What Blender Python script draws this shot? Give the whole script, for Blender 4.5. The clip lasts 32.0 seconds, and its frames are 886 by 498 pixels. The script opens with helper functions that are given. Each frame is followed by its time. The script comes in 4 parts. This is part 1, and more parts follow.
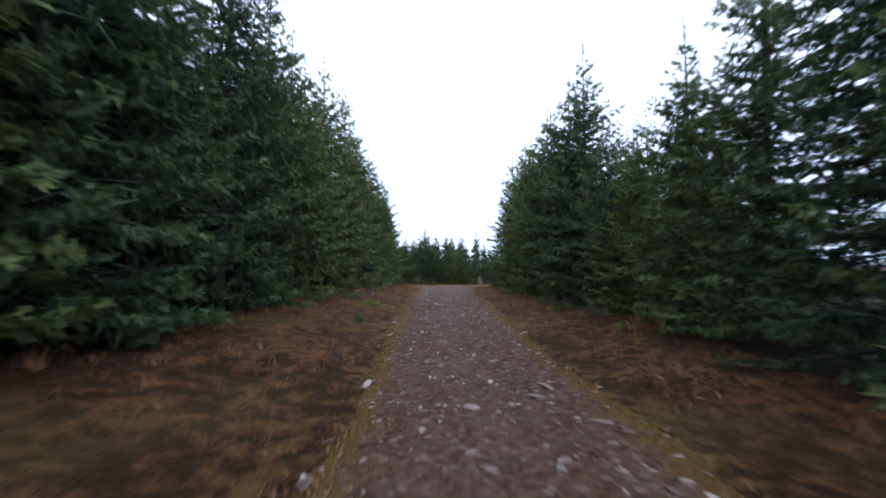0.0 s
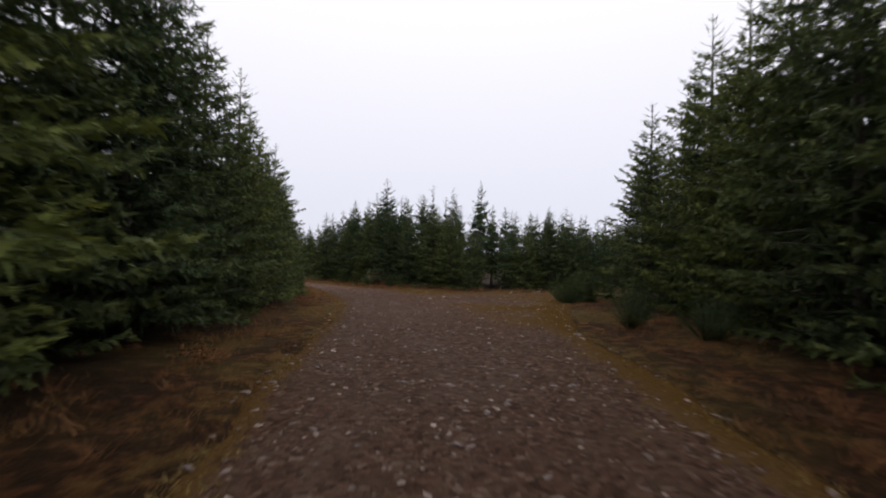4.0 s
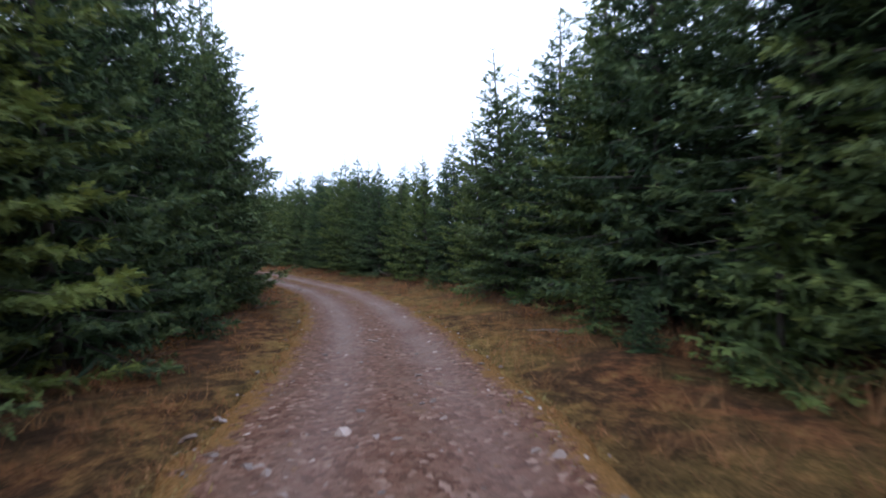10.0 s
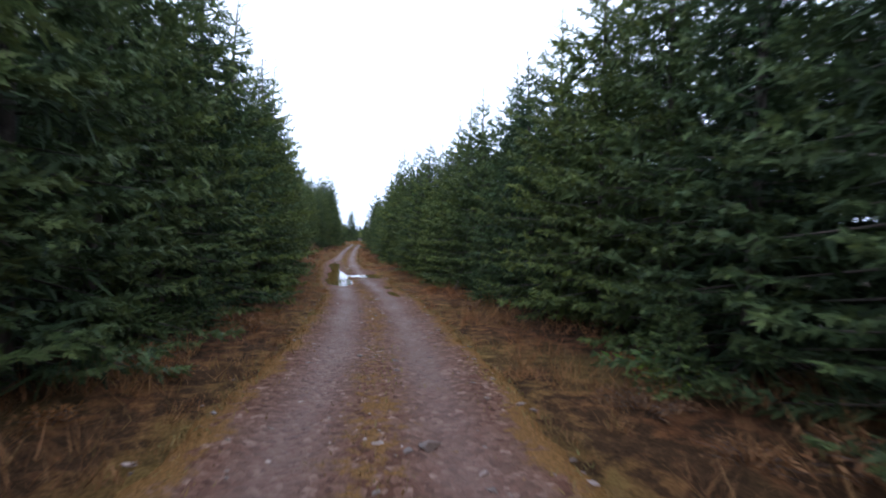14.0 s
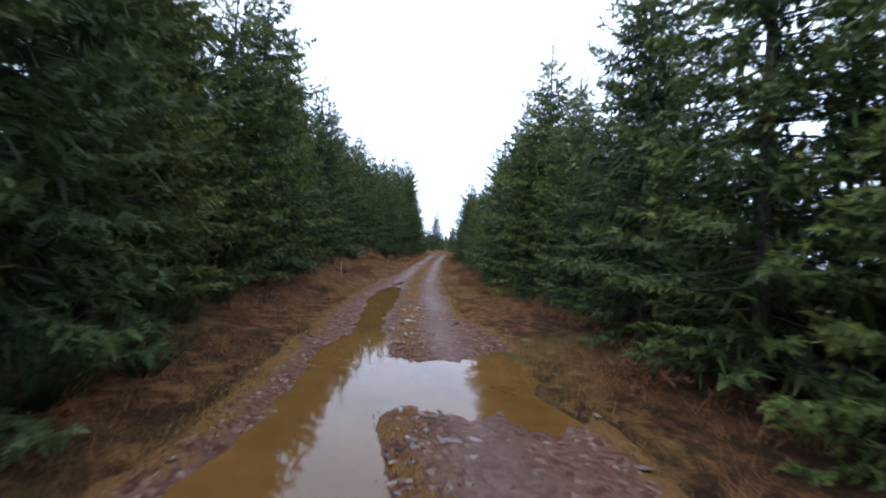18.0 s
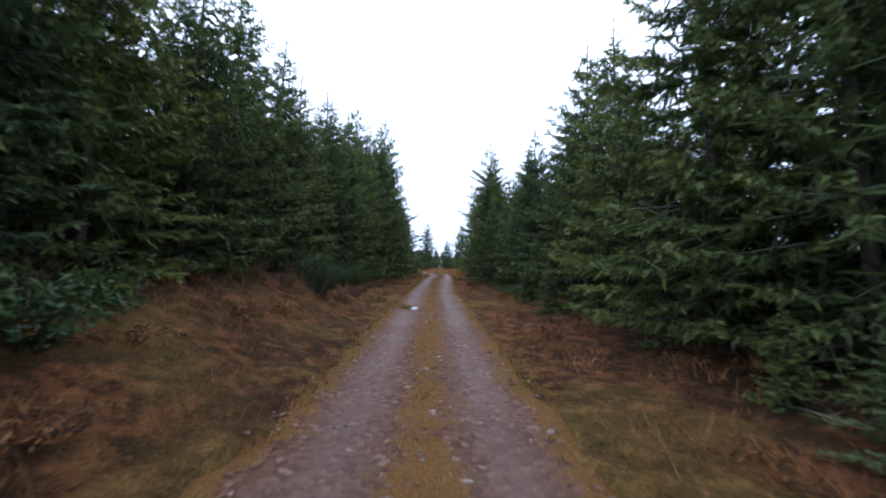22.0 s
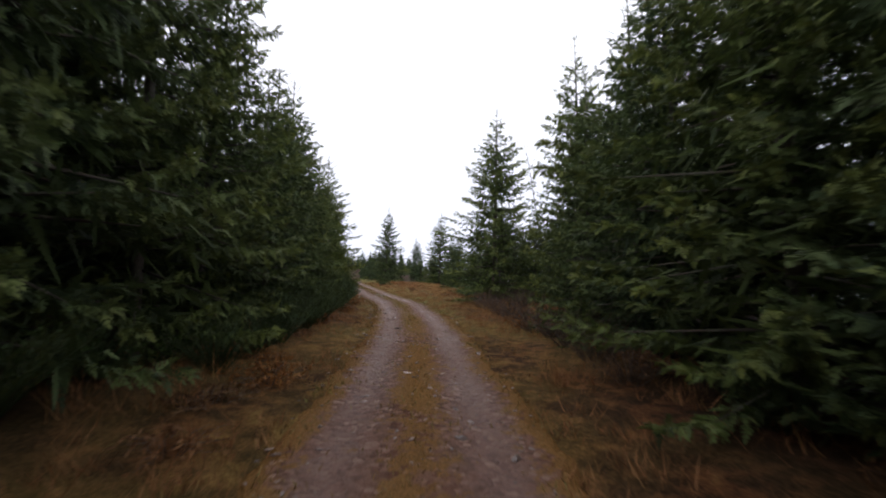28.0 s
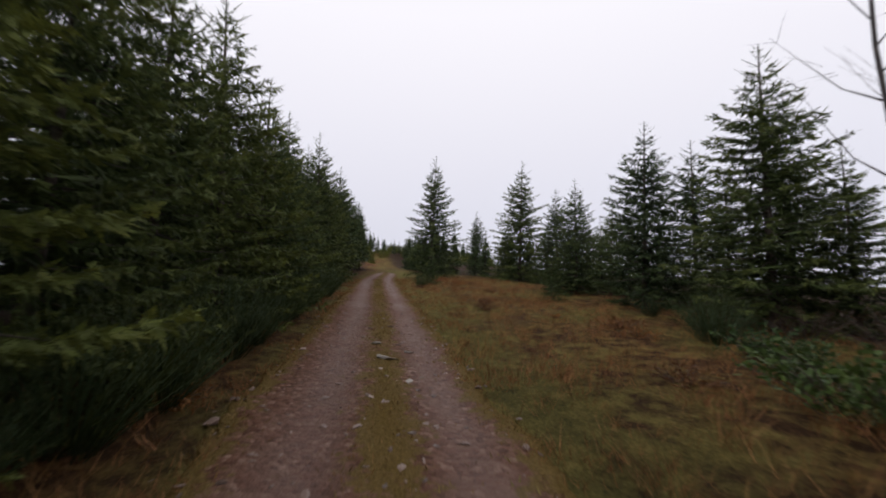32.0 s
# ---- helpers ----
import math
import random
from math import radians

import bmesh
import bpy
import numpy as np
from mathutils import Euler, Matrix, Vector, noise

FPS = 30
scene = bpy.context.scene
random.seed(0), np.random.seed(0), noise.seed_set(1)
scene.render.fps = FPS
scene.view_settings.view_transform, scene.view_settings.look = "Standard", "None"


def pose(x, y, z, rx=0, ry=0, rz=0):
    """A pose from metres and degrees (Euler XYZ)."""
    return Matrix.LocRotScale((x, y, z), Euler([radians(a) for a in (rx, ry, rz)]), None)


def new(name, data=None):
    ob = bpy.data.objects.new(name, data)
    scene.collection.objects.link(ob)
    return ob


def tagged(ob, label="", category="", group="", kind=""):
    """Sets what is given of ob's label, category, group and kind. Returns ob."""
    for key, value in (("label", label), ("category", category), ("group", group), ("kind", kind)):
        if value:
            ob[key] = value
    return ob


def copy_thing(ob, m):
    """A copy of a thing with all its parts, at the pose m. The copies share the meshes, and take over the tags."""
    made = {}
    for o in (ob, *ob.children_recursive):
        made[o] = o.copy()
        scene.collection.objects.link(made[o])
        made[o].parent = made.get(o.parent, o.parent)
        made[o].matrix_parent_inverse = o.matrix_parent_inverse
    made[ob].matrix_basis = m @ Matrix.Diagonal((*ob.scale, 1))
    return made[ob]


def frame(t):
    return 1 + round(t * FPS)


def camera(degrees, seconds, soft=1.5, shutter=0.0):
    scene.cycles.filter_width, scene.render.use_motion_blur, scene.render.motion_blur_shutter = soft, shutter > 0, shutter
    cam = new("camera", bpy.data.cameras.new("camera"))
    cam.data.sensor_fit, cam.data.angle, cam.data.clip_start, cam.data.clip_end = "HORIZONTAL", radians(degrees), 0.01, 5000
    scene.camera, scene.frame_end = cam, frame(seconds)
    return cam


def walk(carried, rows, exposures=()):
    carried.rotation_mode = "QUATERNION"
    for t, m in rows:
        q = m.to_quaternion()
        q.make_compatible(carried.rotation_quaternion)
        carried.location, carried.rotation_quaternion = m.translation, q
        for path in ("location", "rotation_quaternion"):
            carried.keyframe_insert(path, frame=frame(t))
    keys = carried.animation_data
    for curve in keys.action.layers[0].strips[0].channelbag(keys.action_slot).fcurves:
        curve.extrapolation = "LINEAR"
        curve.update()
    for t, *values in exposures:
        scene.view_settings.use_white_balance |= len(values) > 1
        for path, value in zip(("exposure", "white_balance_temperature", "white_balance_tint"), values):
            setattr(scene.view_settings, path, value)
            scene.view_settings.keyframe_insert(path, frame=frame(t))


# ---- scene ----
cam = camera(92.4, 32.0, 1.9, 0.25)
PATH = [
    (0.0, pose(0.00, 0.00, 1.70, 92.2, 0.1, 2.5)),
    (0.5, pose(-0.47, 4.97, 1.67, 91.6, 1.4, 2.2)),
    (1.0, pose(-0.87, 9.89, 1.67, 92.9, 1.0, 1.3)),
    (1.5, pose(-1.22, 14.50, 1.74, 91.7, -0.1, -0.3)),
    (2.0, pose(-1.39, 18.84, 1.68, 91.8, -0.8, -1.9)),
    (2.5, pose(-1.43, 22.91, 1.68, 90.6, 0.1, -3.2)),
    (4.5, pose(-2.14, 39.26, 1.32, 90.5, -0.7, 0.0)),
    (5.0, pose(-2.47, 43.35, 1.15, 90.3, 0.2, 2.4)),
    (5.5, pose(-3.07, 47.16, 1.04, 89.7, -0.0, 4.8)),
    (6.0, pose(-3.74, 50.92, 0.86, 88.7, -0.2, 6.6)),
    (6.5, pose(-4.41, 54.60, 0.68, 89.1, -0.1, 7.7)),
    (7.0, pose(-5.21, 58.29, 0.51, 89.2, 0.1, 9.4)),
    (7.5, pose(-6.08, 61.90, 0.33, 89.8, 0.0, 11.3)),
    (8.0, pose(-7.08, 65.39, 0.21, 90.0, 0.4, 13.4)),
    (8.5, pose(-8.22, 68.67, 0.02, 89.6, -0.3, 15.8)),
    (9.0, pose(-9.49, 71.95, -0.10, 90.4, -0.0, 18.0)),
    (9.5, pose(-10.70, 75.03, -0.22, 89.8, 0.7, 20.5)),
    (10.0, pose(-12.10, 77.98, -0.35, 89.2, 2.1, 23.5)),
    (10.5, pose(-13.64, 80.79, -0.47, 89.7, 1.9, 26.6)),
    (11.0, pose(-15.38, 83.54, -0.61, 90.5, 1.8, 29.9)),
    (11.5, pose(-17.19, 86.02, -0.67, 91.0, 1.3, 32.8)),
    (12.0, pose(-19.07, 88.43, -0.74, 91.0, 0.5, 35.5)),
    (12.5, pose(-21.01, 90.64, -0.81, 90.8, 0.2, 38.4)),
    (13.0, pose(-23.08, 92.71, -0.82, 91.1, -1.0, 41.5)),
    (13.5, pose(-25.16, 94.65, -0.90, 91.3, -1.2, 45.0)),
    (14.0, pose(-27.30, 96.39, -0.91, 91.8, -1.7, 48.8)),
    (14.5, pose(-29.51, 97.93, -0.92, 91.9, -2.7, 51.8)),
    (16.5, pose(-39.26, 103.86, -0.73, 92.2, 0.0, 57.9)),
    (17.0, pose(-42.01, 105.31, -0.66, 93.8, -0.0, 59.3)),
    (17.5, pose(-44.64, 106.51, -0.55, 94.7, -2.8, 59.8)),
    (18.0, pose(-47.01, 107.66, -0.44, 93.0, -4.0, 60.0)),
    (18.5, pose(-49.39, 108.82, -0.39, 94.2, -3.4, 61.0)),
    (19.0, pose(-51.88, 110.05, -0.28, 94.3, -1.4, 61.8)),
    (19.5, pose(-54.32, 111.19, -0.13, 97.3, -0.7, 61.5)),
    (20.0, pose(-56.68, 112.28, 0.11, 96.3, -1.5, 60.6)),
    (20.5, pose(-58.99, 113.45, 0.26, 93.7, -1.5, 60.4)),
    (21.0, pose(-61.33, 114.58, 0.32, 95.4, -1.8, 59.4)),
    (21.5, pose(-63.58, 115.83, 0.46, 94.7, -0.6, 58.9)),
    (22.0, pose(-65.87, 117.04, 0.56, 95.4, -0.1, 58.7)),
    (22.5, pose(-68.15, 118.25, 0.71, 95.4, -1.0, 57.8)),
    (23.0, pose(-70.39, 119.54, 0.91, 96.4, -0.9, 57.1)),
    (23.5, pose(-72.54, 120.77, 1.10, 97.2, -1.0, 56.8)),
    (24.0, pose(-74.66, 121.99, 1.29, 96.0, -1.7, 56.6)),
    (24.5, pose(-76.67, 123.19, 1.43, 95.0, -0.0, 56.7)),
    (25.0, pose(-78.70, 124.36, 1.56, 95.0, 0.4, 57.0)),
    (25.5, pose(-80.80, 125.50, 1.70, 96.1, -1.8, 56.2)),
    (27.5, pose(-89.72, 130.90, 2.54, 99.3, -0.1, 54.0)),
    (28.0, pose(-92.11, 132.42, 2.82, 96.4, -0.3, 54.0)),
    (28.5, pose(-94.42, 133.90, 3.01, 96.4, -0.0, 53.5)),
    (29.0, pose(-96.77, 135.44, 3.21, 96.0, -0.5, 52.9)),
    (29.5, pose(-99.22, 137.04, 3.38, 94.9, 0.1, 53.7)),
    (30.0, pose(-101.70, 138.55, 3.54, 97.0, 0.8, 55.4)),
    (30.5, pose(-104.16, 139.89, 3.77, 96.6, 0.8, 57.0)),
    (31.0, pose(-106.66, 141.23, 3.97, 95.3, 0.3, 58.7)),
    (31.5, pose(-109.16, 142.51, 4.06, 94.9, -0.3, 59.8)),
    (32.0, pose(-111.67, 143.73, 4.17, 94.8, -0.8, 61.1)),
]
EXPOSURES = [(0.0, 1.02, 5090, 10), (2.5, 0.85, 5700, 12), (4.5, -0.15, 6450, 16), (6.5, -0.05, 6450, 16), (8.5, 0.72, 5850, 12), (10.0, 1.1, 5090, 11), (13.0, 1.03, 5090, 11), (17.0, 1.15, 5090, 11), (20.0, 1.0, 5090, 11), (25.0, 1.02, 5090, 11), (27.5, 0.68, 5950, 14), (30.0, -0.1, 6400, 16), (32.0, -0.15, 6400, 16)]
walk(cam, PATH, EXPOSURES)
SKY = 1.0

# world: one overcast sky, a wide weak sun behind the cloud
world = bpy.data.worlds.new("overcast_sky")
scene.world = world
world.use_nodes = True
wt = world.node_tree
wt.nodes.clear()
w_out = wt.nodes.new("ShaderNodeOutputWorld")
w_bg = wt.nodes.new("ShaderNodeBackground")
w_sky = wt.nodes.new("ShaderNodeTexSky")
w_sky.sky_type, w_sky.sun_disc = "NISHITA", False
w_sky.sun_elevation, w_sky.sun_rotation = radians(38), radians(200)
w_geo = wt.nodes.new("ShaderNodeTexCoord")
w_sep = wt.nodes.new("ShaderNodeSeparateXYZ")
w_ramp = wt.nodes.new("ShaderNodeValToRGB")
w_ramp.color_ramp.elements[0].position, w_ramp.color_ramp.elements[0].color = 0.0, (0.76, 0.78, 0.86, 1)
w_ramp.color_ramp.elements[1].position, w_ramp.color_ramp.elements[1].color = 0.55, (1.12, 1.12, 1.13, 1)
w_mul = wt.nodes.new("ShaderNodeMix")
w_mul.data_type = "RGBA"
w_mul.inputs[0].default_value = 0.93
w_dim = wt.nodes.new("ShaderNodeVectorMath")
w_dim.operation = "SCALE"
w_dim.inputs[3].default_value = 0.1
wt.links.new(w_geo.outputs["Generated"], w_sep.inputs[0])
wt.links.new(w_sep.outputs[2], w_ramp.inputs[0])
wt.links.new(w_sky.outputs[0], w_dim.inputs[0])
wt.links.new(w_dim.outputs[0], w_mul.inputs[6])
wt.links.new(w_ramp.outputs[0], w_mul.inputs[7])
wt.links.new(w_mul.outputs[2], w_bg.inputs[0])
w_bg.inputs[1].default_value = SKY
wt.links.new(w_bg.outputs[0], w_out.inputs[0])
sun = new("sun", bpy.data.lights.new("sun", "SUN"))
sun.data.energy, sun.data.angle, sun.data.color = 0.6, radians(40), (1.0, 0.97, 0.93)
sun.matrix_world = pose(0, 0, 40, 52, 0, 20)


# ---- materials ----
def mat(name):
    m = bpy.data.materials.new(name)
    m.use_nodes = True
    nt = m.node_tree
    return m, nt, nt.nodes["Principled BSDF"]


def link(nt, a, b):
    nt.links.new(a, b)


def noise_node(nt, scale, detail=4, rough=0.6, coord="Object"):
    tc = nt.nodes.new("ShaderNodeTexCoord")
    n = nt.nodes.new("ShaderNodeTexNoise")
    n.inputs["Scale"].default_value, n.inputs["Detail"].default_value, n.inputs["Roughness"].default_value = scale, detail, rough
    link(nt, tc.outputs[coord], n.inputs["Vector"])
    return n.outputs["Fac"]


def ramp(nt, fac, stops):
    r = nt.nodes.new("ShaderNodeValToRGB")
    el = r.color_ramp.elements
    while len(el) < len(stops):
        el.new(0.5)
    for e, (p, c) in zip(el, stops):
        e.position = p
        e.color = (*c, 1) if len(c) == 3 else c
    link(nt, fac, r.inputs[0])
    return r.outputs[0]


def mix(nt, fac, a, b, blend="MIX"):
    n = nt.nodes.new("ShaderNodeMix")
    n.data_type, n.blend_type = "RGBA", blend
    for sock, v in ((n.inputs[0], fac), (n.inputs[6], a), (n.inputs[7], b)):
        if isinstance(v, (int, float)):
            sock.default_value = v
        elif isinstance(v, tuple):
            sock.default_value = (*v, 1)
        else:
            link(nt, v, sock)
    return n.outputs[2]


def calc(nt, op, a, b=0.0, clamp=False):
    n = nt.nodes.new("ShaderNodeMath")
    n.operation, n.use_clamp = op, clamp
    for sock, v in ((n.inputs[0], a), (n.inputs[1], b)):
        if isinstance(v, (int, float)):
            sock.default_value = v
        else:
            link(nt, v, sock)
    return n.outputs[0]


def attr(nt, name):
    n = nt.nodes.new("ShaderNodeAttribute")
    n.attribute_name = name
    return n.outputs["Fac"]


def bump(nt, bsdf, height, strength, dist):
    b = nt.nodes.new("ShaderNodeBump")
    b.inputs["Strength"].default_value, b.inputs["Distance"].default_value = strength, dist
    link(nt, height, b.inputs["Height"])
    link(nt, b.outputs[0], bsdf.inputs["Normal"])


def leaf_mat(name, dark, light, tip, rough=0.68, through_leaf=0.25, ragged=0.0):
    """Foliage: every leaf or twig its own shade, every plant its own tint, the outer shoots paler."""
    m, nt, b = mat(name)
    geo = nt.nodes.new("ShaderNodeNewGeometry")
    info = nt.nodes.new("ShaderNodeObjectInfo")
    c = ramp(nt, geo.outputs["Random Per Island"], [(0.0, dark), (0.65, light), (1.0, tuple(v * 1.25 for v in light))])
    c = mix(nt, calc(nt, "MULTIPLY", attr(nt, "tip"), 0.75), c, tip)
    big = noise_node(nt, 0.9, 2)
    c = mix(nt, 0.55, c, ramp(nt, big, [(0.3, (0.55, 0.6, 0.6)), (0.7, (1.2, 1.25, 1.0))]), "MULTIPLY")
    c = mix(nt, 0.8, c, ramp(nt, info.outputs["Random"], [(0.0, (0.62, 0.72, 0.85)), (0.5, (1.0, 1.0, 1.0)), (1.0, (1.35, 1.25, 0.82))]), "MULTIPLY")
    link(nt, c, b.inputs["Base Color"])
    b.inputs["Roughness"].default_value = rough
    b.inputs["Specular IOR Level"].default_value = 0.2
    tr = nt.nodes.new("ShaderNodeBsdfTranslucent")
    link(nt, c, tr.inputs[0])
    ms = nt.nodes.new("ShaderNodeMixShader")
    ms.inputs[0].default_value = through_leaf
    link(nt, b.outputs[0], ms.inputs[1])
    link(nt, tr.outputs[0], ms.inputs[2])
    if ragged:
        # a spray: a midrib with side twigs slanting to its tip, open between them
        rib = calc(nt, "ABSOLUTE", attr(nt, "rib"))
        barb = calc(nt, "FRACT", calc(nt, "SUBTRACT", calc(nt, "MULTIPLY", attr(nt, "run"), ragged), calc(nt, "MULTIPLY", rib, 1.7)))
        wild = calc(nt, "MULTIPLY", calc(nt, "SUBTRACT", noise_node(nt, 45, 2), 0.5), 0.9)
        # the twigs thin out towards the edge, which frays
        gap = calc(nt, "GREATER_THAN", calc(nt, "ADD", calc(nt, "ADD", barb, wild), calc(nt, "MULTIPLY", rib, 0.4)), 0.66)
        gap = calc(nt, "MULTIPLY", gap, calc(nt, "GREATER_THAN", rib, 0.12))
        hole = nt.nodes.new("ShaderNodeBsdfTransparent")
        open_ = nt.nodes.new("ShaderNodeMixShader")
        link(nt, gap, open_.inputs[0])
        link(nt, ms.outputs[0], open_.inputs[1])
        link(nt, hole.outputs[0], open_.inputs[2])
        link(nt, open_.outputs[0], nt.nodes["Material Output"].inputs[0])
    else:
        link(nt, ms.outputs[0], nt.nodes["Material Output"].inputs[0])
    return m


M_NEEDLE = leaf_mat("spruce_needles", (0.027, 0.040, 0.022), (0.071, 0.098, 0.038), (0.169, 0.190, 0.054), ragged=21)
M_LIGHT = leaf_mat("light_spruce_needles", (0.036, 0.048, 0.018), (0.089, 0.114, 0.038), (0.179, 0.194, 0.052), ragged=21)
M_LARCH = leaf_mat("yellowing_needles", (0.056, 0.070, 0.016), (0.135, 0.148, 0.027), (0.217, 0.218, 0.045), ragged=21)
M_LEAF = leaf_mat("evergreen_leaf", (0.022, 0.042, 0.016), (0.05, 0.085, 0.028), (0.09, 0.135, 0.034), 0.5, 0.15)
M_BROOM = leaf_mat("broom_stalks", (0.018, 0.024, 0.008), (0.034, 0.046, 0.013), (0.058, 0.072, 0.020))
M_PALELEAF = leaf_mat("pale_withered_leaf", (0.12, 0.13, 0.07), (0.24, 0.26, 0.17), (0.30, 0.30, 0.2), 0.5, 0.3)


def grass_mat(name, stops):
    m, nt, b = mat(name)
    geo = nt.nodes.new("ShaderNodeNewGeometry")
    c = ramp(nt, geo.outputs["Random Per Island"], stops)
    c = mix(nt, 0.7, c, ramp(nt, noise_node(nt, 0.45, 3), [(0.3, (0.85, 0.55, 0.42)), (0.5, (1.05, 0.92, 0.85)), (0.7, (0.95, 1.08, 0.7))]), "MULTIPLY")
    link(nt, c, b.inputs["Base Color"])
    b.inputs["Roughness"].default_value = 0.8
    b.inputs["Specular IOR Level"].default_value = 0.12
    return m


M_STRAW = grass_mat("dead_verge_grass", [(0.0, (0.082, 0.040, 0.019)), (0.4, (0.216, 0.107, 0.044)), (0.8, (0.371, 0.200, 0.095)), (1.0, (0.178, 0.128, 0.045))])
M_MOSS = grass_mat("short_track_grass", [(0.0, (0.107, 0.076, 0.034)), (0.5, (0.244, 0.167, 0.066)), (1.0, (0.168, 0.158, 0.060))])


def make_bark():
    m, nt, b = mat("spruce_bark")
    n = noise_node(nt, 14, 6)
    c = ramp(nt, n, [(0.3, (0.03, 0.022, 0.017)), (0.7, (0.085, 0.064, 0.05))])
    c = mix(nt, ramp(nt, noise_node(nt, 2.5, 3), [(0.5, (0, 0, 0)), (0.65, (0.6, 0.6, 0.6))]), c, (0.06, 0.07, 0.045))
    link(nt, c, b.inputs["Base Color"])
    b.inputs["Roughness"].default_value = 0.85
    bump(nt, b, n, 0.7, 0.02)
    return m


def make_litter():
    """Forest floor and verge: ochre dead grass, brown needles, clay, moss."""
    m, nt, b = mat("forest_litter")
    fine, grit, mid, patch, big = noise_node(nt, 30, 6, 0.75), noise_node(nt, 110, 3, 0.7), noise_node(nt, 3.2, 5, 0.65), noise_node(nt, 0.8, 4), noise_node(nt, 0.23, 3)
    mottle = calc(nt, "ADD", calc(nt, "MULTIPLY", fine, 0.65), calc(nt, "MULTIPLY", mid, 0.35))
    c = ramp(nt, mottle, [(0.36, (0.020, 0.011, 0.007)), (0.48, (0.066, 0.034, 0.015)), (0.58, (0.134, 0.071, 0.032)), (0.68, (0.223, 0.128, 0.059))])
    clay = ramp(nt, mottle, [(0.38, (0.066, 0.025, 0.010)), (0.52, (0.206, 0.081, 0.032)), (0.65, (0.334, 0.145, 0.056))])
    c = mix(nt, ramp(nt, calc(nt, "ADD", calc(nt, "MULTIPLY", mid, 0.5), calc(nt, "MULTIPLY", patch, 0.5)), [(0.48, (0, 0, 0)), (0.58, (0.9, 0.9, 0.9))]), c, clay)
    moss = ramp(nt, mottle, [(0.38, (0.062, 0.047, 0.015)), (0.52, (0.202, 0.132, 0.037)), (0.66, (0.376, 0.234, 0.080))])
    moss = mix(nt, attr(nt, "mossy"), moss, mix(nt, 1.0, moss, (0.72, 0.98, 0.95), "MULTIPLY"))
    c = mix(nt, ramp(nt, big, [(0.48, (0, 0, 0)), (0.62, (0.75, 0.75, 0.75))]), c, moss)
    # a mossy, grassy strip beside the gravel
    strip = calc(nt, "ADD", attr(nt, "verge"), calc(nt, "ADD", calc(nt, "MULTIPLY", calc(nt, "SUBTRACT", mid, 0.5), 1.2), calc(nt, "MULTIPLY", calc(nt, "SUBTRACT", patch, 0.5), 1.2)))
    c = mix(nt, ramp(nt, strip, [(0.35, (0, 0, 0)), (0.75, (0.85, 0.85, 0.85))]), c, moss)
    # bare needle mould under the closed canopy, with the canopy's shade painted in dark
    c = mix(nt, attr(nt, "mould_shade"), c, ramp(nt, mottle, [(0.38, (0.014, 0.009, 0.006)), (0.65, (0.06, 0.036, 0.02))]))
    c = mix(nt, 0.5, c, ramp(nt, grit, [(0.3, (0.55, 0.52, 0.5)), (0.7, (1.4, 1.4, 1.35))]), "MULTIPLY")
    c = mix(nt, attr(nt, "earthy"), c, mix(nt, 1.0, c, (0.62, 0.64, 0.62), "MULTIPLY"))
    link(nt, c, b.inputs["Base Color"])
    b.inputs["Roughness"].default_value = 0.95
    b.inputs["Specular IOR Level"].default_value = 0.08
    bump(nt, b, calc(nt, "ADD", fine, calc(nt, "ADD", mid, calc(nt, "MULTIPLY", grit, 0.4))), 1.0, 0.07)
    return m


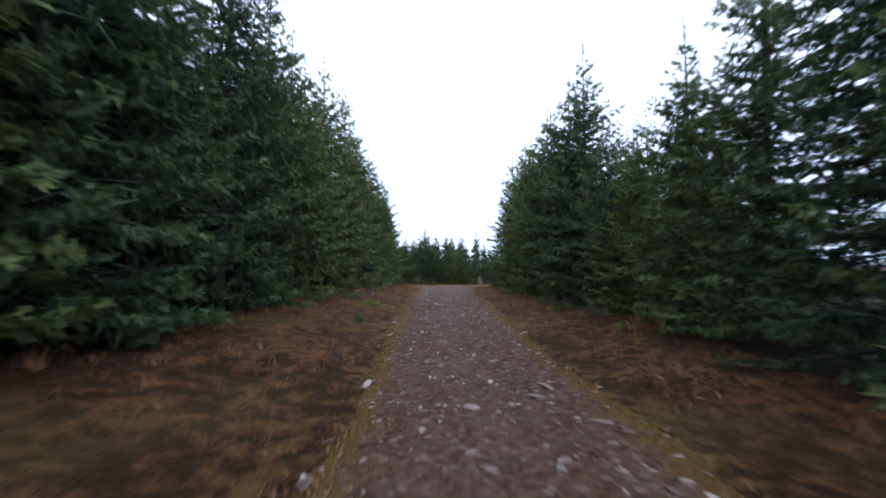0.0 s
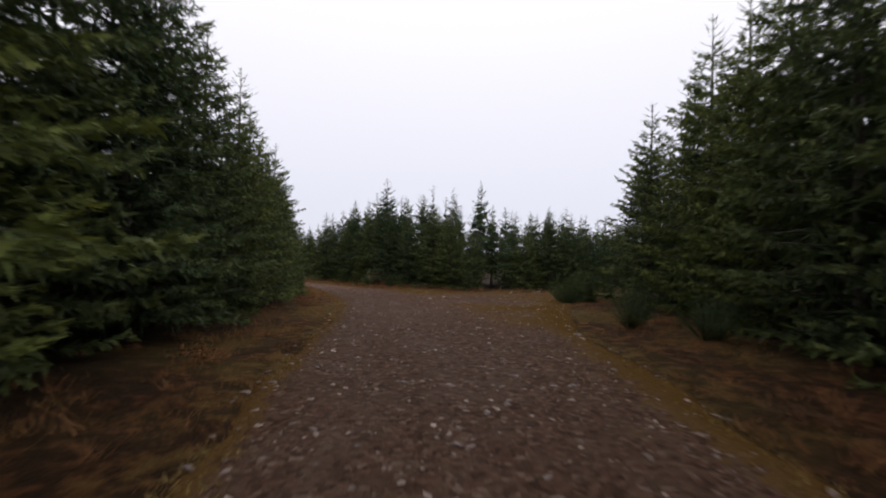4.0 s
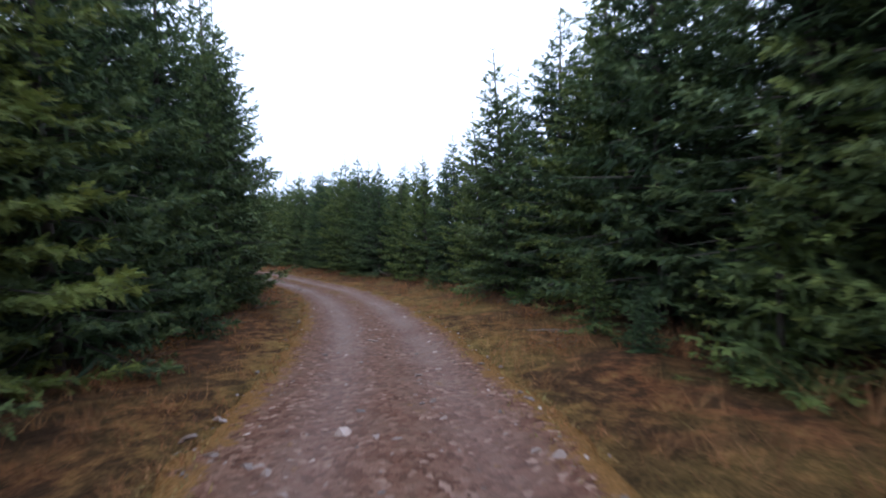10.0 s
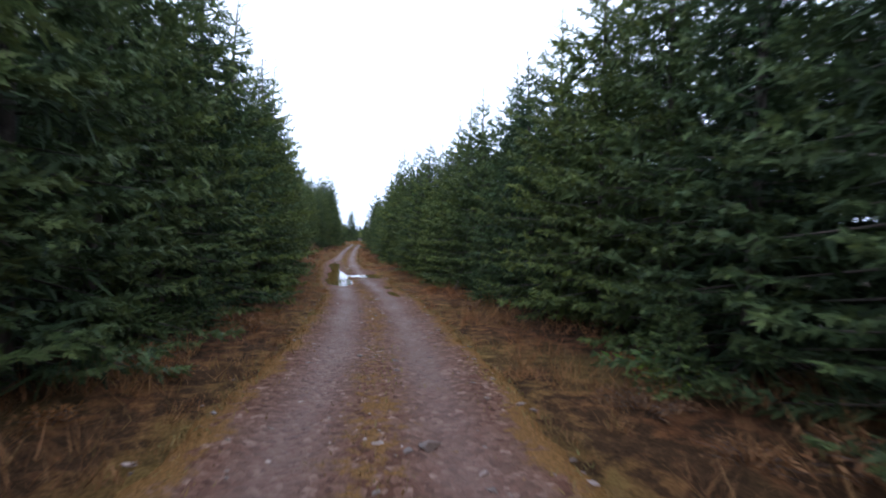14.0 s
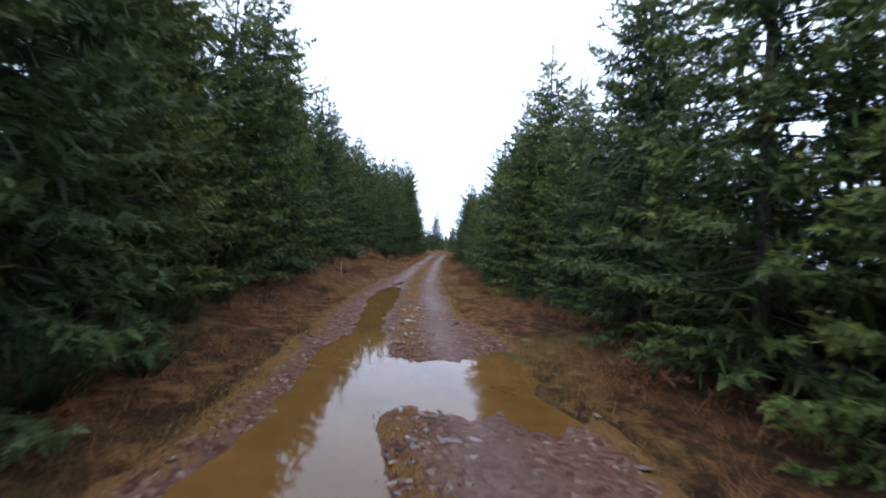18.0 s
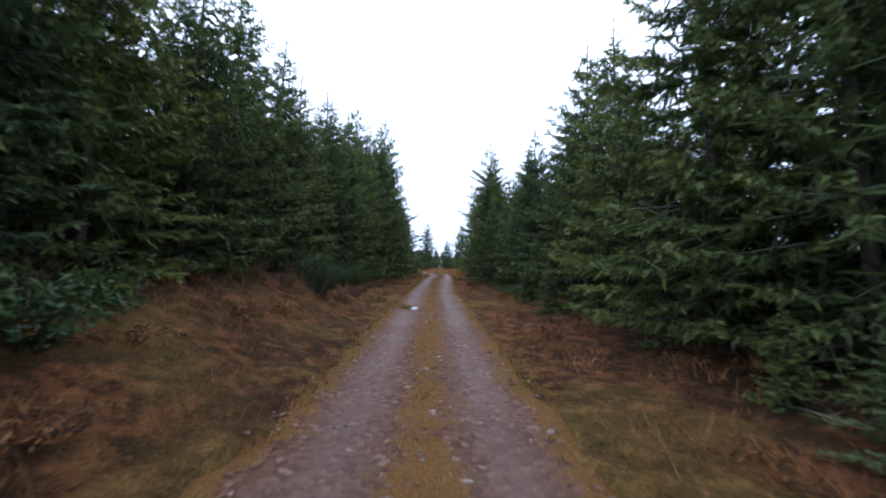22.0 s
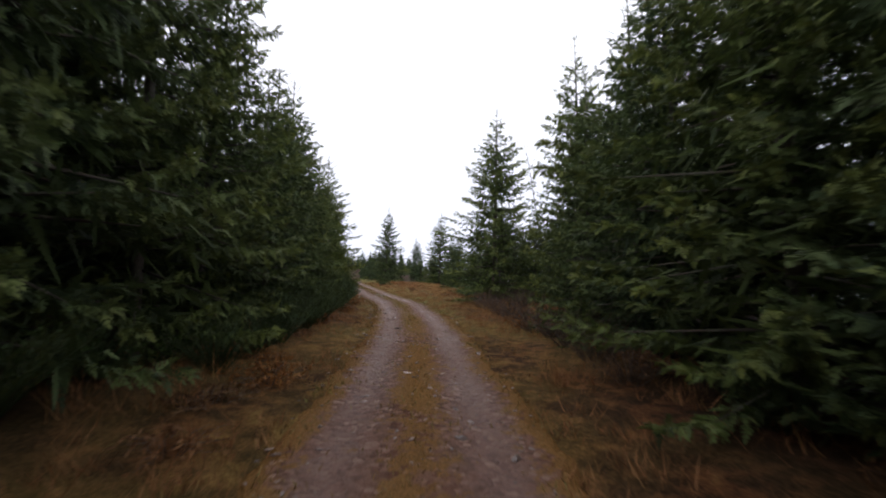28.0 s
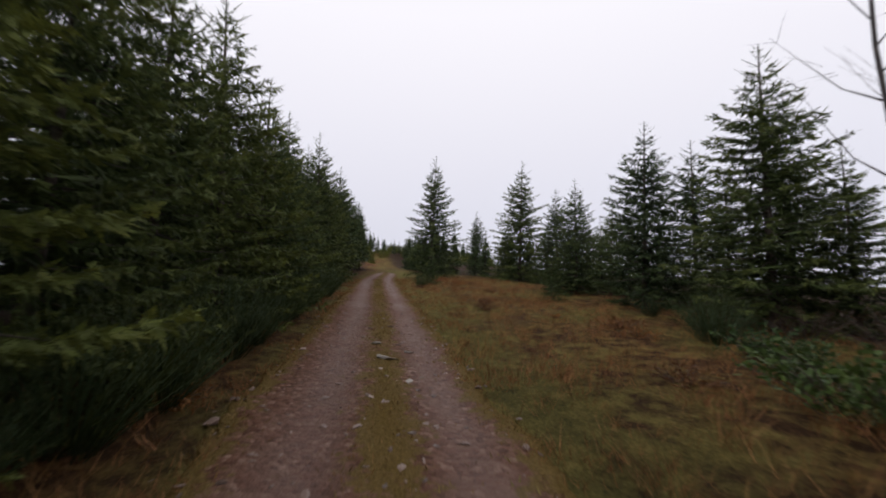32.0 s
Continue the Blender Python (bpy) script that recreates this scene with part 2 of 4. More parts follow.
def make_gravel():
    """Wet unsurfaced track: brown grit and stone chips, greyer compacted ruts, mossy crown and edges."""
    m, nt, b = mat("wet_gravel_track")
    tc = nt.nodes.new("ShaderNodeTexCoord")
    vor = nt.nodes.new("ShaderNodeTexVoronoi")
    vor.inputs["Scale"].default_value = 15
    link(nt, tc.outputs["Object"], vor.inputs["Vector"])
    vor2 = nt.nodes.new("ShaderNodeTexVoronoi")
    vor2.inputs["Scale"].default_value = 42
    link(nt, tc.outputs["Object"], vor2.inputs["Vector"])
    fine, mid, big = noise_node(nt, 40, 5, 0.7), noise_node(nt, 3.0, 4), noise_node(nt, 0.5, 3)
    chip = nt.nodes.new("ShaderNodeSeparateColor")
    link(nt, vor.outputs["Color"], chip.inputs[0])
    c = ramp(nt, chip.outputs[0], [(0.0, (0.073, 0.035, 0.021)), (0.5, (0.160, 0.079, 0.051)), (0.90, (0.213, 0.125, 0.087)), (1.0, (0.350, 0.235, 0.184))])
    c = mix(nt, 0.6, c, ramp(nt, fine, [(0.3, (0.45, 0.4, 0.38)), (0.7, (1.25, 1.2, 1.15))]), "MULTIPLY")
    c = mix(nt, ramp(nt, mid, [(0.45, (0, 0, 0)), (0.65, (0.7, 0.7, 0.7))]), c, (0.152, 0.090, 0.061))
    rut = attr(nt, "rut")
    c = mix(nt, calc(nt, "MULTIPLY", rut, 0.45), c, mix(nt, fine, (0.125, 0.072, 0.057), (0.258, 0.161, 0.134)))
    edge = calc(nt, "ADD", attr(nt, "moss"), calc(nt, "ADD", calc(nt, "MULTIPLY", calc(nt, "SUBTRACT", mid, 0.5), 1.8), calc(nt, "MULTIPLY", calc(nt, "SUBTRACT", noise_node(nt, 9, 4), 0.5), 1.5)))
    grassy = ramp(nt, fine, [(0.3, (0.086, 0.046, 0.015)), (0.6, (0.227, 0.119, 0.036)), (0.8, (0.345, 0.180, 0.064))])
    grassy = mix(nt, attr(nt, "mossy"), grassy, mix(nt, 1.0, grassy, (0.74, 0.98, 1.0), "MULTIPLY"))
    c = mix(nt, ramp(nt, edge, [(0.35, (0, 0, 0)), (0.6, (0.9, 0.9, 0.9))]), c, grassy)
    # the first stretch is darker, browner earth
    c = mix(nt, attr(nt, "earthy"), c, mix(nt, 1.0, c, (0.56, 0.60, 0.58), "MULTIPLY"))
    link(nt, c, b.inputs["Base Color"])
    link(nt, calc(nt, "MULTIPLY", calc(nt, "ADD", calc(nt, "MULTIPLY", rut, 0.07), 0.10), calc(nt, "SUBTRACT", 1.0, attr(nt, "moss"), True)), b.inputs["Specular IOR Level"])
    wet = calc(nt, "ADD", calc(nt, "MULTIPLY", rut, 0.5), calc(nt, "SUBTRACT", big, 0.25), True)
    r = ramp(nt, wet, [(0.25, (0.92, 0.92, 0.92)), (0.85, (0.5, 0.5, 0.5))])
    link(nt, r, b.inputs["Roughness"])
    h = calc(nt, "ADD", calc(nt, "MULTIPLY", vor.outputs["Distance"], -1.2), calc(nt, "ADD", fine, mid))
    h = calc(nt, "ADD", h, calc(nt, "MULTIPLY", vor2.outputs["Distance"], -0.6))
    bump(nt, b, h, 0.75, 0.04)
    return m


def make_stone():
    m, nt, b = mat("pale_wet_stone")
    info = nt.nodes.new("ShaderNodeObjectInfo")
    geo = nt.nodes.new("ShaderNodeNewGeometry")
    n = noise_node(nt, 18, 5)
    rnd = calc(nt, "FRACT", calc(nt, "ADD", info.outputs["Random"], geo.outputs["Random Per Island"]))
    c = ramp(nt, rnd, [(0.0, (0.073, 0.044, 0.031)), (0.55, (0.152, 0.100, 0.076)), (0.88, (0.232, 0.164, 0.133)), (1.0, (0.390, 0.296, 0.252))])
    c = mix(nt, 0.5, c, ramp(nt, n, [(0.3, (0.610, 0.468, 0.407)), (0.7, (1.15, 1.15, 1.15))]), "MULTIPLY")
    link(nt, c, b.inputs["Base Color"])
    b.inputs["Roughness"].default_value = 0.42
    bump(nt, b, n, 0.5, 0.01)
    return m


def make_water():
    m, nt, b = mat("muddy_puddle_water")
    c = ramp(nt, noise_node(nt, 1.3, 3), [(0.3, (0.115, 0.054, 0.013)), (0.7, (0.165, 0.083, 0.021))])
    link(nt, c, b.inputs["Base Color"])
    b.inputs["Roughness"].default_value = 0.03
    b.inputs["IOR"].default_value = 1.33
    bump(nt, b, noise_node(nt, 5, 2), 0.05, 0.01)
    return m


def plain(name, c1, c2, scale=20, rough=0.6):
    m, nt, b = mat(name)
    n = noise_node(nt, scale, 4)
    link(nt, ramp(nt, n, [(0.3, c1), (0.7, c2)]), b.inputs["Base Color"])
    b.inputs["Roughness"].default_value = rough
    bump(nt, b, n, 0.4, 0.01)
    return m


M_BARK, M_LITTER, M_GRAVEL, M_STONE, M_WATER = make_bark(), make_litter(), make_gravel(), make_stone(), make_water()
M_TWIG = plain("bare_twig", (0.05, 0.035, 0.03), (0.11, 0.08, 0.065), 9, 0.8)
M_BIRCH = plain("bare_birch_bark", (0.025, 0.02, 0.02), (0.075, 0.062, 0.056), 6, 0.8)
M_DEADWOOD = plain("weathered_dead_wood", (0.06, 0.047, 0.038), (0.19, 0.155, 0.125), 12, 0.8)
M_POST = plain("weathered_white_post", (0.35, 0.34, 0.30), (0.55, 0.54, 0.48), 15, 0.6)
M_YELLOW = plain("faded_yellow_paint", (0.42, 0.40, 0.05), (0.55, 0.52, 0.09), 15, 0.5)

# ---- the track's line on the plan: x, y and height every ten metres or so ----
LINE = np.array([(3.0, -29.9, 0.1), (0.92, -9.96, 0.03),
    (0.00, 0.00, 0.00), (-0.87, 9.98, -0.01), (-1.39, 19.99, -0.02), (-1.73, 30.00, -0.18), (-2.22, 40.01, -0.43),
    (-3.57, 49.93, -0.79), (-5.57, 59.75, -1.27), (-8.49, 69.32, -1.69), (-12.43, 78.53, -2.07), (-17.90, 86.91, -2.40),
    (-24.73, 94.22, -2.57), (-32.90, 99.99, -2.56), (-41.55, 105.04, -2.36), (-50.57, 109.40, -2.03), (-59.60, 113.74, -1.43),
    (-68.46, 118.44, -0.95), (-77.13, 123.45, -0.24), (-85.78, 128.51, 0.47), (-94.28, 133.82, 1.30), (-102.77, 139.13, 1.94),
    (-111.67, 143.73, 2.47), (-121.0, 147.3, 2.95), (-130.4, 150.7, 3.6), (-144.3, 155.8, 4.5), (-157.8, 161.6, 5.3),
    (-176.3, 168.6, 6.0), (-205.0, 178.0, 6.4)])


def spline(p, n):
    out = []
    for i in range(len(p) - 1):
        a, b, c, d = p[max(i - 1, 0)], p[i], p[i + 1], p[min(i + 2, len(p) - 1)]
        u = (np.arange(n) / n)[:, None]
        m0, m1 = (c - a) / 2, (d - b) / 2
        out.append((2 * u**3 - 3 * u**2 + 1) * b + (u**3 - 2 * u**2 + u) * m0 + (-2 * u**3 + 3 * u**2) * c + (u**3 - u**2) * m1)
    return np.vstack(out + [p[-1:]])


TRACK = spline(LINE, 40)
_len = np.concatenate([[0], np.cumsum(np.hypot(*np.diff(TRACK[:, :2], axis=0).T))])
_zero = _len[80]
STA = _len - _zero                      # metres along the track, 0 where the drive begins
DIRX, DIRY = np.gradient(TRACK[:, 0]), np.gradient(TRACK[:, 1])
_n = np.hypot(DIRX, DIRY)
DIRX, DIRY = DIRX / _n, DIRY / _n


def on_track(s, d, up=0.0):
    """World x, y, z of a place s metres along the track and d metres to the right of its line."""
    x, y, z = (np.interp(s, STA, TRACK[:, k]) for k in range(3))
    tx, ty = np.interp(s, STA, DIRX), np.interp(s, STA, DIRY)
    return np.array([x + ty * d, y - tx * d, z + up])


def along(x, y):
    """The stretch s and the offset d of world places, and the track's height there."""
    x, y = np.atleast_1d(x).astype(float), np.atleast_1d(y).astype(float)
    coarse = np.arange(0, len(STA), 4)
    best = np.zeros(len(x), int)
    for a in range(0, len(x), 20000):
        sl = slice(a, a + 20000)
        dd = (x[sl, None] - TRACK[None, coarse, 0]) ** 2 + (y[sl, None] - TRACK[None, coarse, 1]) ** 2
        best[sl] = coarse[dd.argmin(1)]
    ex, ey = x - TRACK[best, 0], y - TRACK[best, 1]
    f = ex * DIRX[best] + ey * DIRY[best]
    s = STA[best] + np.clip(f, -1.5, 1.5)
    return s, ex * DIRY[best] - ey * DIRX[best], np.interp(s, STA, TRACK[:, 2]), np.hypot(ex, ey)


def table(s, rows):
    return np.interp(s, [r[0] for r in rows], [r[1] for r in rows])


# the gravel's left and right edge; on the right it widens into a side road
LEFT_EDGE = [(-30, 0.9), (8, 0.8), (30, 1.3), (42, 2.0), (56, 1.6), (74, 2.2), (80, 2.0), (95, 1.8), (122, 1.6), (127, 2.0), (136, 2.0), (139, 2.0), (149, 1.9), (152, 1.5), (160, 1.45), (172, 1.3), (195, 1.25), (200, 1.4), (206, 1.75), (215, 1.7), (230, 1.5), (300, 1.5)]
RIGHT_EDGE = [(-30, 2.4), (8, 2.4), (30, 2.7), (37, 3.2), (46, 5.0), (53, 8.5), (57.5, 12), (59.6, 20), (60.2, 45), (63.0, 45), (63.6, 16), (65, 9), (68, 6), (72, 3.5), (76, 2.3), (80, 1.6), (92, 1.6), (104, 1.7), (120, 1.9), (126, 1.7), (130, 2.3), (135, 2.2), (137, 1.5), (172, 1.3), (195, 1.3), (206, 1.35), (230, 1.4), (300, 1.5)]
# how far out the front trunks stand
LEFT_TREES = [(-30, 6.0), (15, 5.6), (30, 5.6), (55, 5.4), (75, 5.3), (90, 5.3), (100, 4.9), (108, 4.6), (128, 4.7), (137, 5.4), (150, 6.1), (160, 5.8), (168, 4.9), (185, 4.5), (202, 4.3), (209, 3.9), (220, 3.7), (300, 4.5)]
RIGHT_TREES = [(-30, 6.5), (15, 6.7), (30, 6.5), (36, 6.6), (41, 8.5), (46, 10.5), (54, 13.0), (57, 16), (57.6, 60), (65.2, 60), (65.8, 11.5), (68, 9.8), (71, 8.2), (75, 6.9), (80, 5.8), (92, 5.9), (100, 5.6), (110, 5.2), (130, 5.4), (160, 5.2), (170, 4.9), (174, 4.4), (186, 4.6), (190, 5.2), (194, 8), (198, 10.0), (206, 12.0), (218, 13.5), (238, 12), (250, 6), (300, 5)]
# the earth bank on the left
BANK = [(-30, 0.3), (20, 0.5), (50, 0.2), (120, 0.15), (136, 0.4), (148, 0.7), (153, 1.2), (160, 1.3), (168, 1.0), (178, 0.35), (300, 0.1)]


def wob(x, y, f, seed=0.0):
    return (np.sin(x * f + seed) * np.cos(y * f * 1.13 + seed * 2) + 0.5 * np.sin(x * f * 2.3 + y * f * 1.7 + seed * 3) + 0.25 * np.cos(x * f * 4.1 - y * f * 3.3 + seed)) / 1.75


def ground_z(x, y):
    x, y = np.atleast_1d(x).astype(float), np.atleast_1d(y).astype(float)
    s, d, z, dist = along(x, y)
    le, re = table(s, LEFT_EDGE), table(s, RIGHT_EDGE)
    out = np.maximum(np.maximum(-d - le, d - re), 0)
    rise = np.where(d < 0, table(s, BANK), 0.12)
    h = z + rise * np.clip((out - 0.6) / 2.5, 0, 1) ** 1.3
    h = h + wob(x, y, 0.9, 1.0) * 0.09 * np.clip(out, 0, 1) + wob(x, y, 3.1, 2.0) * 0.04 * np.clip(out, 0, 1)
    inside = np.minimum(d + le, re - d)
    h = h - 0.2 * np.clip((inside - 0.05) / 0.9, 0, 1)
    far = np.clip((dist - 40) / 120, 0, 1)
    hill = 11.0 * np.exp(-(((x + 268) / 50) ** 2 + ((y - 205) / 70) ** 2))
    return h * (1 - far) + (-1.0 + wob(x, y, 0.01, 4.0) * 2.0) * far + hill


# ---- mesh helpers ----
def mesh_from(name, verts, faces, material, smooth=False, attrs=None):
    me = bpy.data.meshes.new(name)
    me.from_pydata([tuple(v) for v in verts] if not isinstance(verts, np.ndarray) else verts.tolist(), [], faces if isinstance(faces, list) else faces.tolist())
    for key, values in (attrs or {}).items():
        a = me.attributes.new(key, "FLOAT", "POINT")
        a.data.foreach_set("value", np.asarray(values, np.float32))
    me.materials.append(material)
    if smooth:
        me.polygons.foreach_set("use_smooth", [True] * len(me.polygons))
    me.update()
    return me


def under(name, me, parent, label=""):
    ob = new(name, me)
    ob.parent = parent
    return tagged(ob, label)


def tube(points, radii, sides=5):
    """Verts and quads of a tapered tube along points."""
    pts = [Vector(p) for p in points]
    vs, fs = [], []
    for i, p in enumerate(pts):
        ax = (pts[min(i + 1, len(pts) - 1)] - pts[max(i - 1, 0)]).normalized()
        side = ax.cross(Vector((0.3, 0.2, 1)) if abs(ax.z) < 0.9 else Vector((1, 0, 0))).normalized()
        oth = ax.cross(side)
        for k in range(sides):
            a = 2 * math.pi * k / sides
            vs.append(p + (side * math.cos(a) + oth * math.sin(a)) * radii[i])
        if i:
            o, q = (i - 1) * sides, i * sides
            fs += [(o + k, o + (k + 1) % sides, q + (k + 1) % sides, q + k) for k in range(sides)]
    fs.append(tuple(range(sides))[::-1])
    fs.append(tuple(range((len(pts) - 1) * sides, len(pts) * sides)))
    return [tuple(v) for v in vs], fs


def tubes(name, list_of, material):
    vs, fs = [], []
    for points, radii, sides in list_of:
        v, f = tube(points, radii, sides)
        fs += [tuple(i + len(vs) for i in q) for q in f]
        vs += v
    return mesh_from(name, vs, fs, material, True)


def kites(base, way, width, roll):
    """Leaf blades: base, two shoulders, tip; one island each."""
    n = len(base)
    sd, ln = across(way, roll)
    w = width[:, None]
    sag = np.zeros((n, 3))
    sag[:, 2] = -0.06 * ln[:, 0]
    v = np.stack([base, base + way * 0.45 + sd * w, base + way + sag, base + way * 0.45 - sd * w], 1).reshape(-1, 3)
    f = (np.arange(n) * 4)[:, None] + np.array([[0, 1, 2, 3]])
    return v, f


def across(way, roll):
    ln = np.linalg.norm(way, axis=1, keepdims=True)
    ax = way / np.maximum(ln, 1e-6)
    up = np.where(np.abs(ax[:, 2:3]) < 0.95, np.array([[0, 0, 1.0]]), np.array([[1.0, 0, 0]]))
    side = np.cross(ax, up)
    side /= np.linalg.norm(side, axis=1, keepdims=True)
    nor = np.cross(side, ax)
    return side * np.cos(roll)[:, None] + nor * np.sin(roll)[:, None], ln


def shoots(base, way, width, roll):
    """Needle-clad sprays: tapering blades, broad at the base, each an island; with their run along and across."""
    n = len(base)
    sd, ln = across(way, roll)
    w = width[:, None]
    v = np.stack([base + sd * w, base - sd * w, base + way], 1).reshape(-1, 3)
    f = (np.arange(n) * 3)[:, None] + np.array([[0, 1, 2]])
    run = np.stack([0 * ln[:, 0], 0 * ln[:, 0], ln[:, 0]], 1).ravel() + np.repeat(np.arange(n) * 0.37 % 1.0, 3)
    return v, f, np.tile([1.0, -1.0, 0.0], n), run


# ---- spruce ----
def spruce_parts(seed, H=9.0, R=2.4, level=0, low=0.35, thin=1.0, slope=1.0):
    """Trunk, limbs and crown of a plantation spruce; level 0 is the finest."""
    rng = np.random.default_rng(seed)
    lean = rng.normal(0, 0.012, 2)
    trunk_pts = [(lean[0] * z, lean[1] * z, z) for z in (-0.25, 0.3, H * 0.35, H * 0.75, H)]
    wood = [(trunk_pts, [0.14, 0.11, 0.085, 0.04, 0.006], 7 if level == 0 else 4)]
    base, way, width, roll, tip, dense = [], [], [], [], [], []
    z = low
    step = (0.31, 0.44, 0.62)[level]
    gap = (0.095, 0.22, 0.34)[level]
    inner = (0.40, 0.30, 0.15)[level]
    longest = (0.21, 0.38, 0.6)[level]
    fat = (1.0, 1.45, 2.3)[level]
    turn0, one_side = 0.0, rng.uniform(0, 6.28)

    def shoot(p, w, half, r, t, close=False):
        base.append(p), way.append(w), width.append(half), roll.append(r), tip.append(t), dense.append(0.5 if close else 1.0)

    body = H * 0.89
    while z < body - 0.1:
        u = z / body
        n = int(round((7 if u < 0.7 else 5.5 if u < 0.88 else 4) * thin + rng.uniform(-0.5, 0.5)))
        turn0 += rng.uniform(0.4, 1.1)
        belly = (R * (1 - u) ** slope * (0.68 + 0.32 * min(1, u / 0.22)) + 0.04) * rng.uniform(0.86, 1.12)
        for k in range(n):
            a = turn0 + 2 * math.pi * k / n + rng.uniform(-0.3, 0.3)
            L = belly * rng.uniform(0.66, 1.12) * (1 + 0.10 * math.cos(a - one_side))
            if rng.random() < 0.06:
                L *= 1.15
            zz = z + rng.uniform(-0.5, 0.5) * step
            rise = -0.30 + 0.85 * u ** 1.3 + rng.normal(0, 0.10)
            hd = np.array([math.cos(a), math.sin(a), 0.0])
            cross = np.array([-math.sin(a), math.cos(a), 0.0])
            p0 = np.array([lean[0] * zz, lean[1] * zz, zz])
            bow = 0.30 - 0.1 * u

            def place(t):
                return p0 + hd * L * t * math.cos(rise * 0.6) + np.array([0, 0, L * (rise * t + bow * t * t - 0.12 * t)])
            if level == 0 and u < 0.8 and k % 3 != 2:
                wood.append(([p0, place(0.7)], [0.014 + 0.006 * L, 0.006], 3))
            # close inner foliage
            if u < 0.85:
                for q in range((13, 5, 3)[level]):
                    t = rng.uniform(0.05, 0.55)
                    w = hd * rng.uniform(0.1, 0.6) + cross * rng.normal(0, 0.8) + np.array([0, 0, rng.normal(-0.2, 0.5)])
                    shoot(place(t), w * (0.50, 0.7, 0.8)[level] * L / (L + 0.6), (0.085, 0.14, 0.15)[level] * L / (L + 0.6) * fat, rng.normal(0, 0.9), 0.0, q % 4 != 3)
            m = max(3, int(L * (1 - inner) / gap))
            for j in range(m):
                t = inner + (1 - inner) * (j + rng.random() * 0.7) / m
                c = place(t)
                ax = place(t + 0.06) - place(t - 0.06)
                ax /= np.linalg.norm(ax)
                l = min((0.10 + 0.05 * min(1.0, L) + 0.40 * L * (1.02 - t)) * rng.uniform(0.7, 1.2), longest)
                for sgn in (-1, 1):
                    wv = ax * rng.uniform(0.5, 0.95) + cross * sgn * rng.uniform(0.5, 1.0) + np.array([0, 0, rng.normal(-0.14, 0.40)])
                    wv *= l / np.linalg.norm(wv)
                    shoot(c, wv, (0.030 + 0.15 * l) * fat ** 0.8, rng.normal(0, 0.6), max(0.0, t - 0.5) * rng.uniform(0, 1.5))
                    for _ in range((2, 1, 0)[level]):
                        q = c + wv * rng.uniform(0.25, 0.85)
                        w2 = ax * rng.uniform(0.3, 1.0) + cross * sgn * rng.uniform(-0.3, 0.8) + np.array([0, 0, rng.normal(-0.4, 0.5)])
                        w2 *= l * rng.uniform(0.5, 0.8) / np.linalg.norm(w2)
                        shoot(q, w2, (0.030 + 0.15 * l) * fat ** 0.8, rng.normal(0, 0.9), max(0.0, t - 0.35) * rng.uniform(0, 1.6))
            e = place(0.97)
            d2 = (place(1.0) - place(0.85)) * (0.2 * rng.uniform(0.7, 1.2) / max(0.05, 0.15 * L)) + cross * rng.normal(0, 0.04)
            shoot(e, d2, 0.03 * fat, rng.normal(0, 0.9), rng.uniform(0.3, 1.0))
        z += step * (1 - 0.30 * u) * rng.uniform(0.85, 1.15)
    # the leader: a bare spike with a few whorls of thin upswept shoots
    for q in np.linspace(0, 0.8, 5):
        zz = H * (0.86 + 0.14 * q)
        for k in range((5, 4, 3)[level]):
            a = rng.uniform(0, 6.28)
            ln = (0.70 * (1 - q) + 0.10) * rng.uniform(0.6, 1.15)
            for t in (0.0, 0.45):
                shoot(np.array([lean[0] * zz + math.cos(a) * ln * t * 0.8, lean[1] * zz + math.sin(a) * ln * t * 0.8, zz + ln * t * 0.5]), np.array([math.cos(a) * 0.8, math.sin(a) * 0.8, 0.55 + 0.3 * t]) * ln * 0.6, 0.024 * fat ** 0.6, rng.uniform(0, 3), 0.3)
    for _ in range((12, 7, 4)[level]):
        zz = H * rng.uniform(0.89, 0.985)
        a = rng.uniform(0, 6.28)
        shoot(np.array([lean[0] * zz, lean[1] * zz, zz]), np.array([math.cos(a) * 0.06, math.sin(a) * 0.06, 0.2]), 0.016 * fat ** 0.6, rng.uniform(0, 3), 0.3)
    v, f, rib, run = shoots(np.array(base), np.array(way), np.array(width), np.array(roll))
    return wood, v, f, np.repeat(tip, 3), rib * np.repeat(dense, 3), run


def spruce(seed, label, level=0, material=None, **kw):
    wood, v, f, tip, rib, run = spruce_parts(seed, level=level, **kw)
    thing = tagged(new("spruce_tree"), label, "tree", "spruces along the track")
    under("trunk", tubes("trunk", wood, M_BARK), thing)
    under("crown", mesh_from("crown", v, f, material or M_NEEDLE, False, {"tip": tip, "rib": rib, "run": run}), thing)
    return thing

# ---- ground: one sheet out to the horizon, fine along the track ----
def axis(lo, hi, step):
    mid = np.arange(lo, hi + step, step)
    grow = 2.0 * 1.32 ** np.arange(1, 22)
    return np.concatenate([(lo - np.cumsum(grow))[::-1], mid, hi + np.cumsum(grow)])


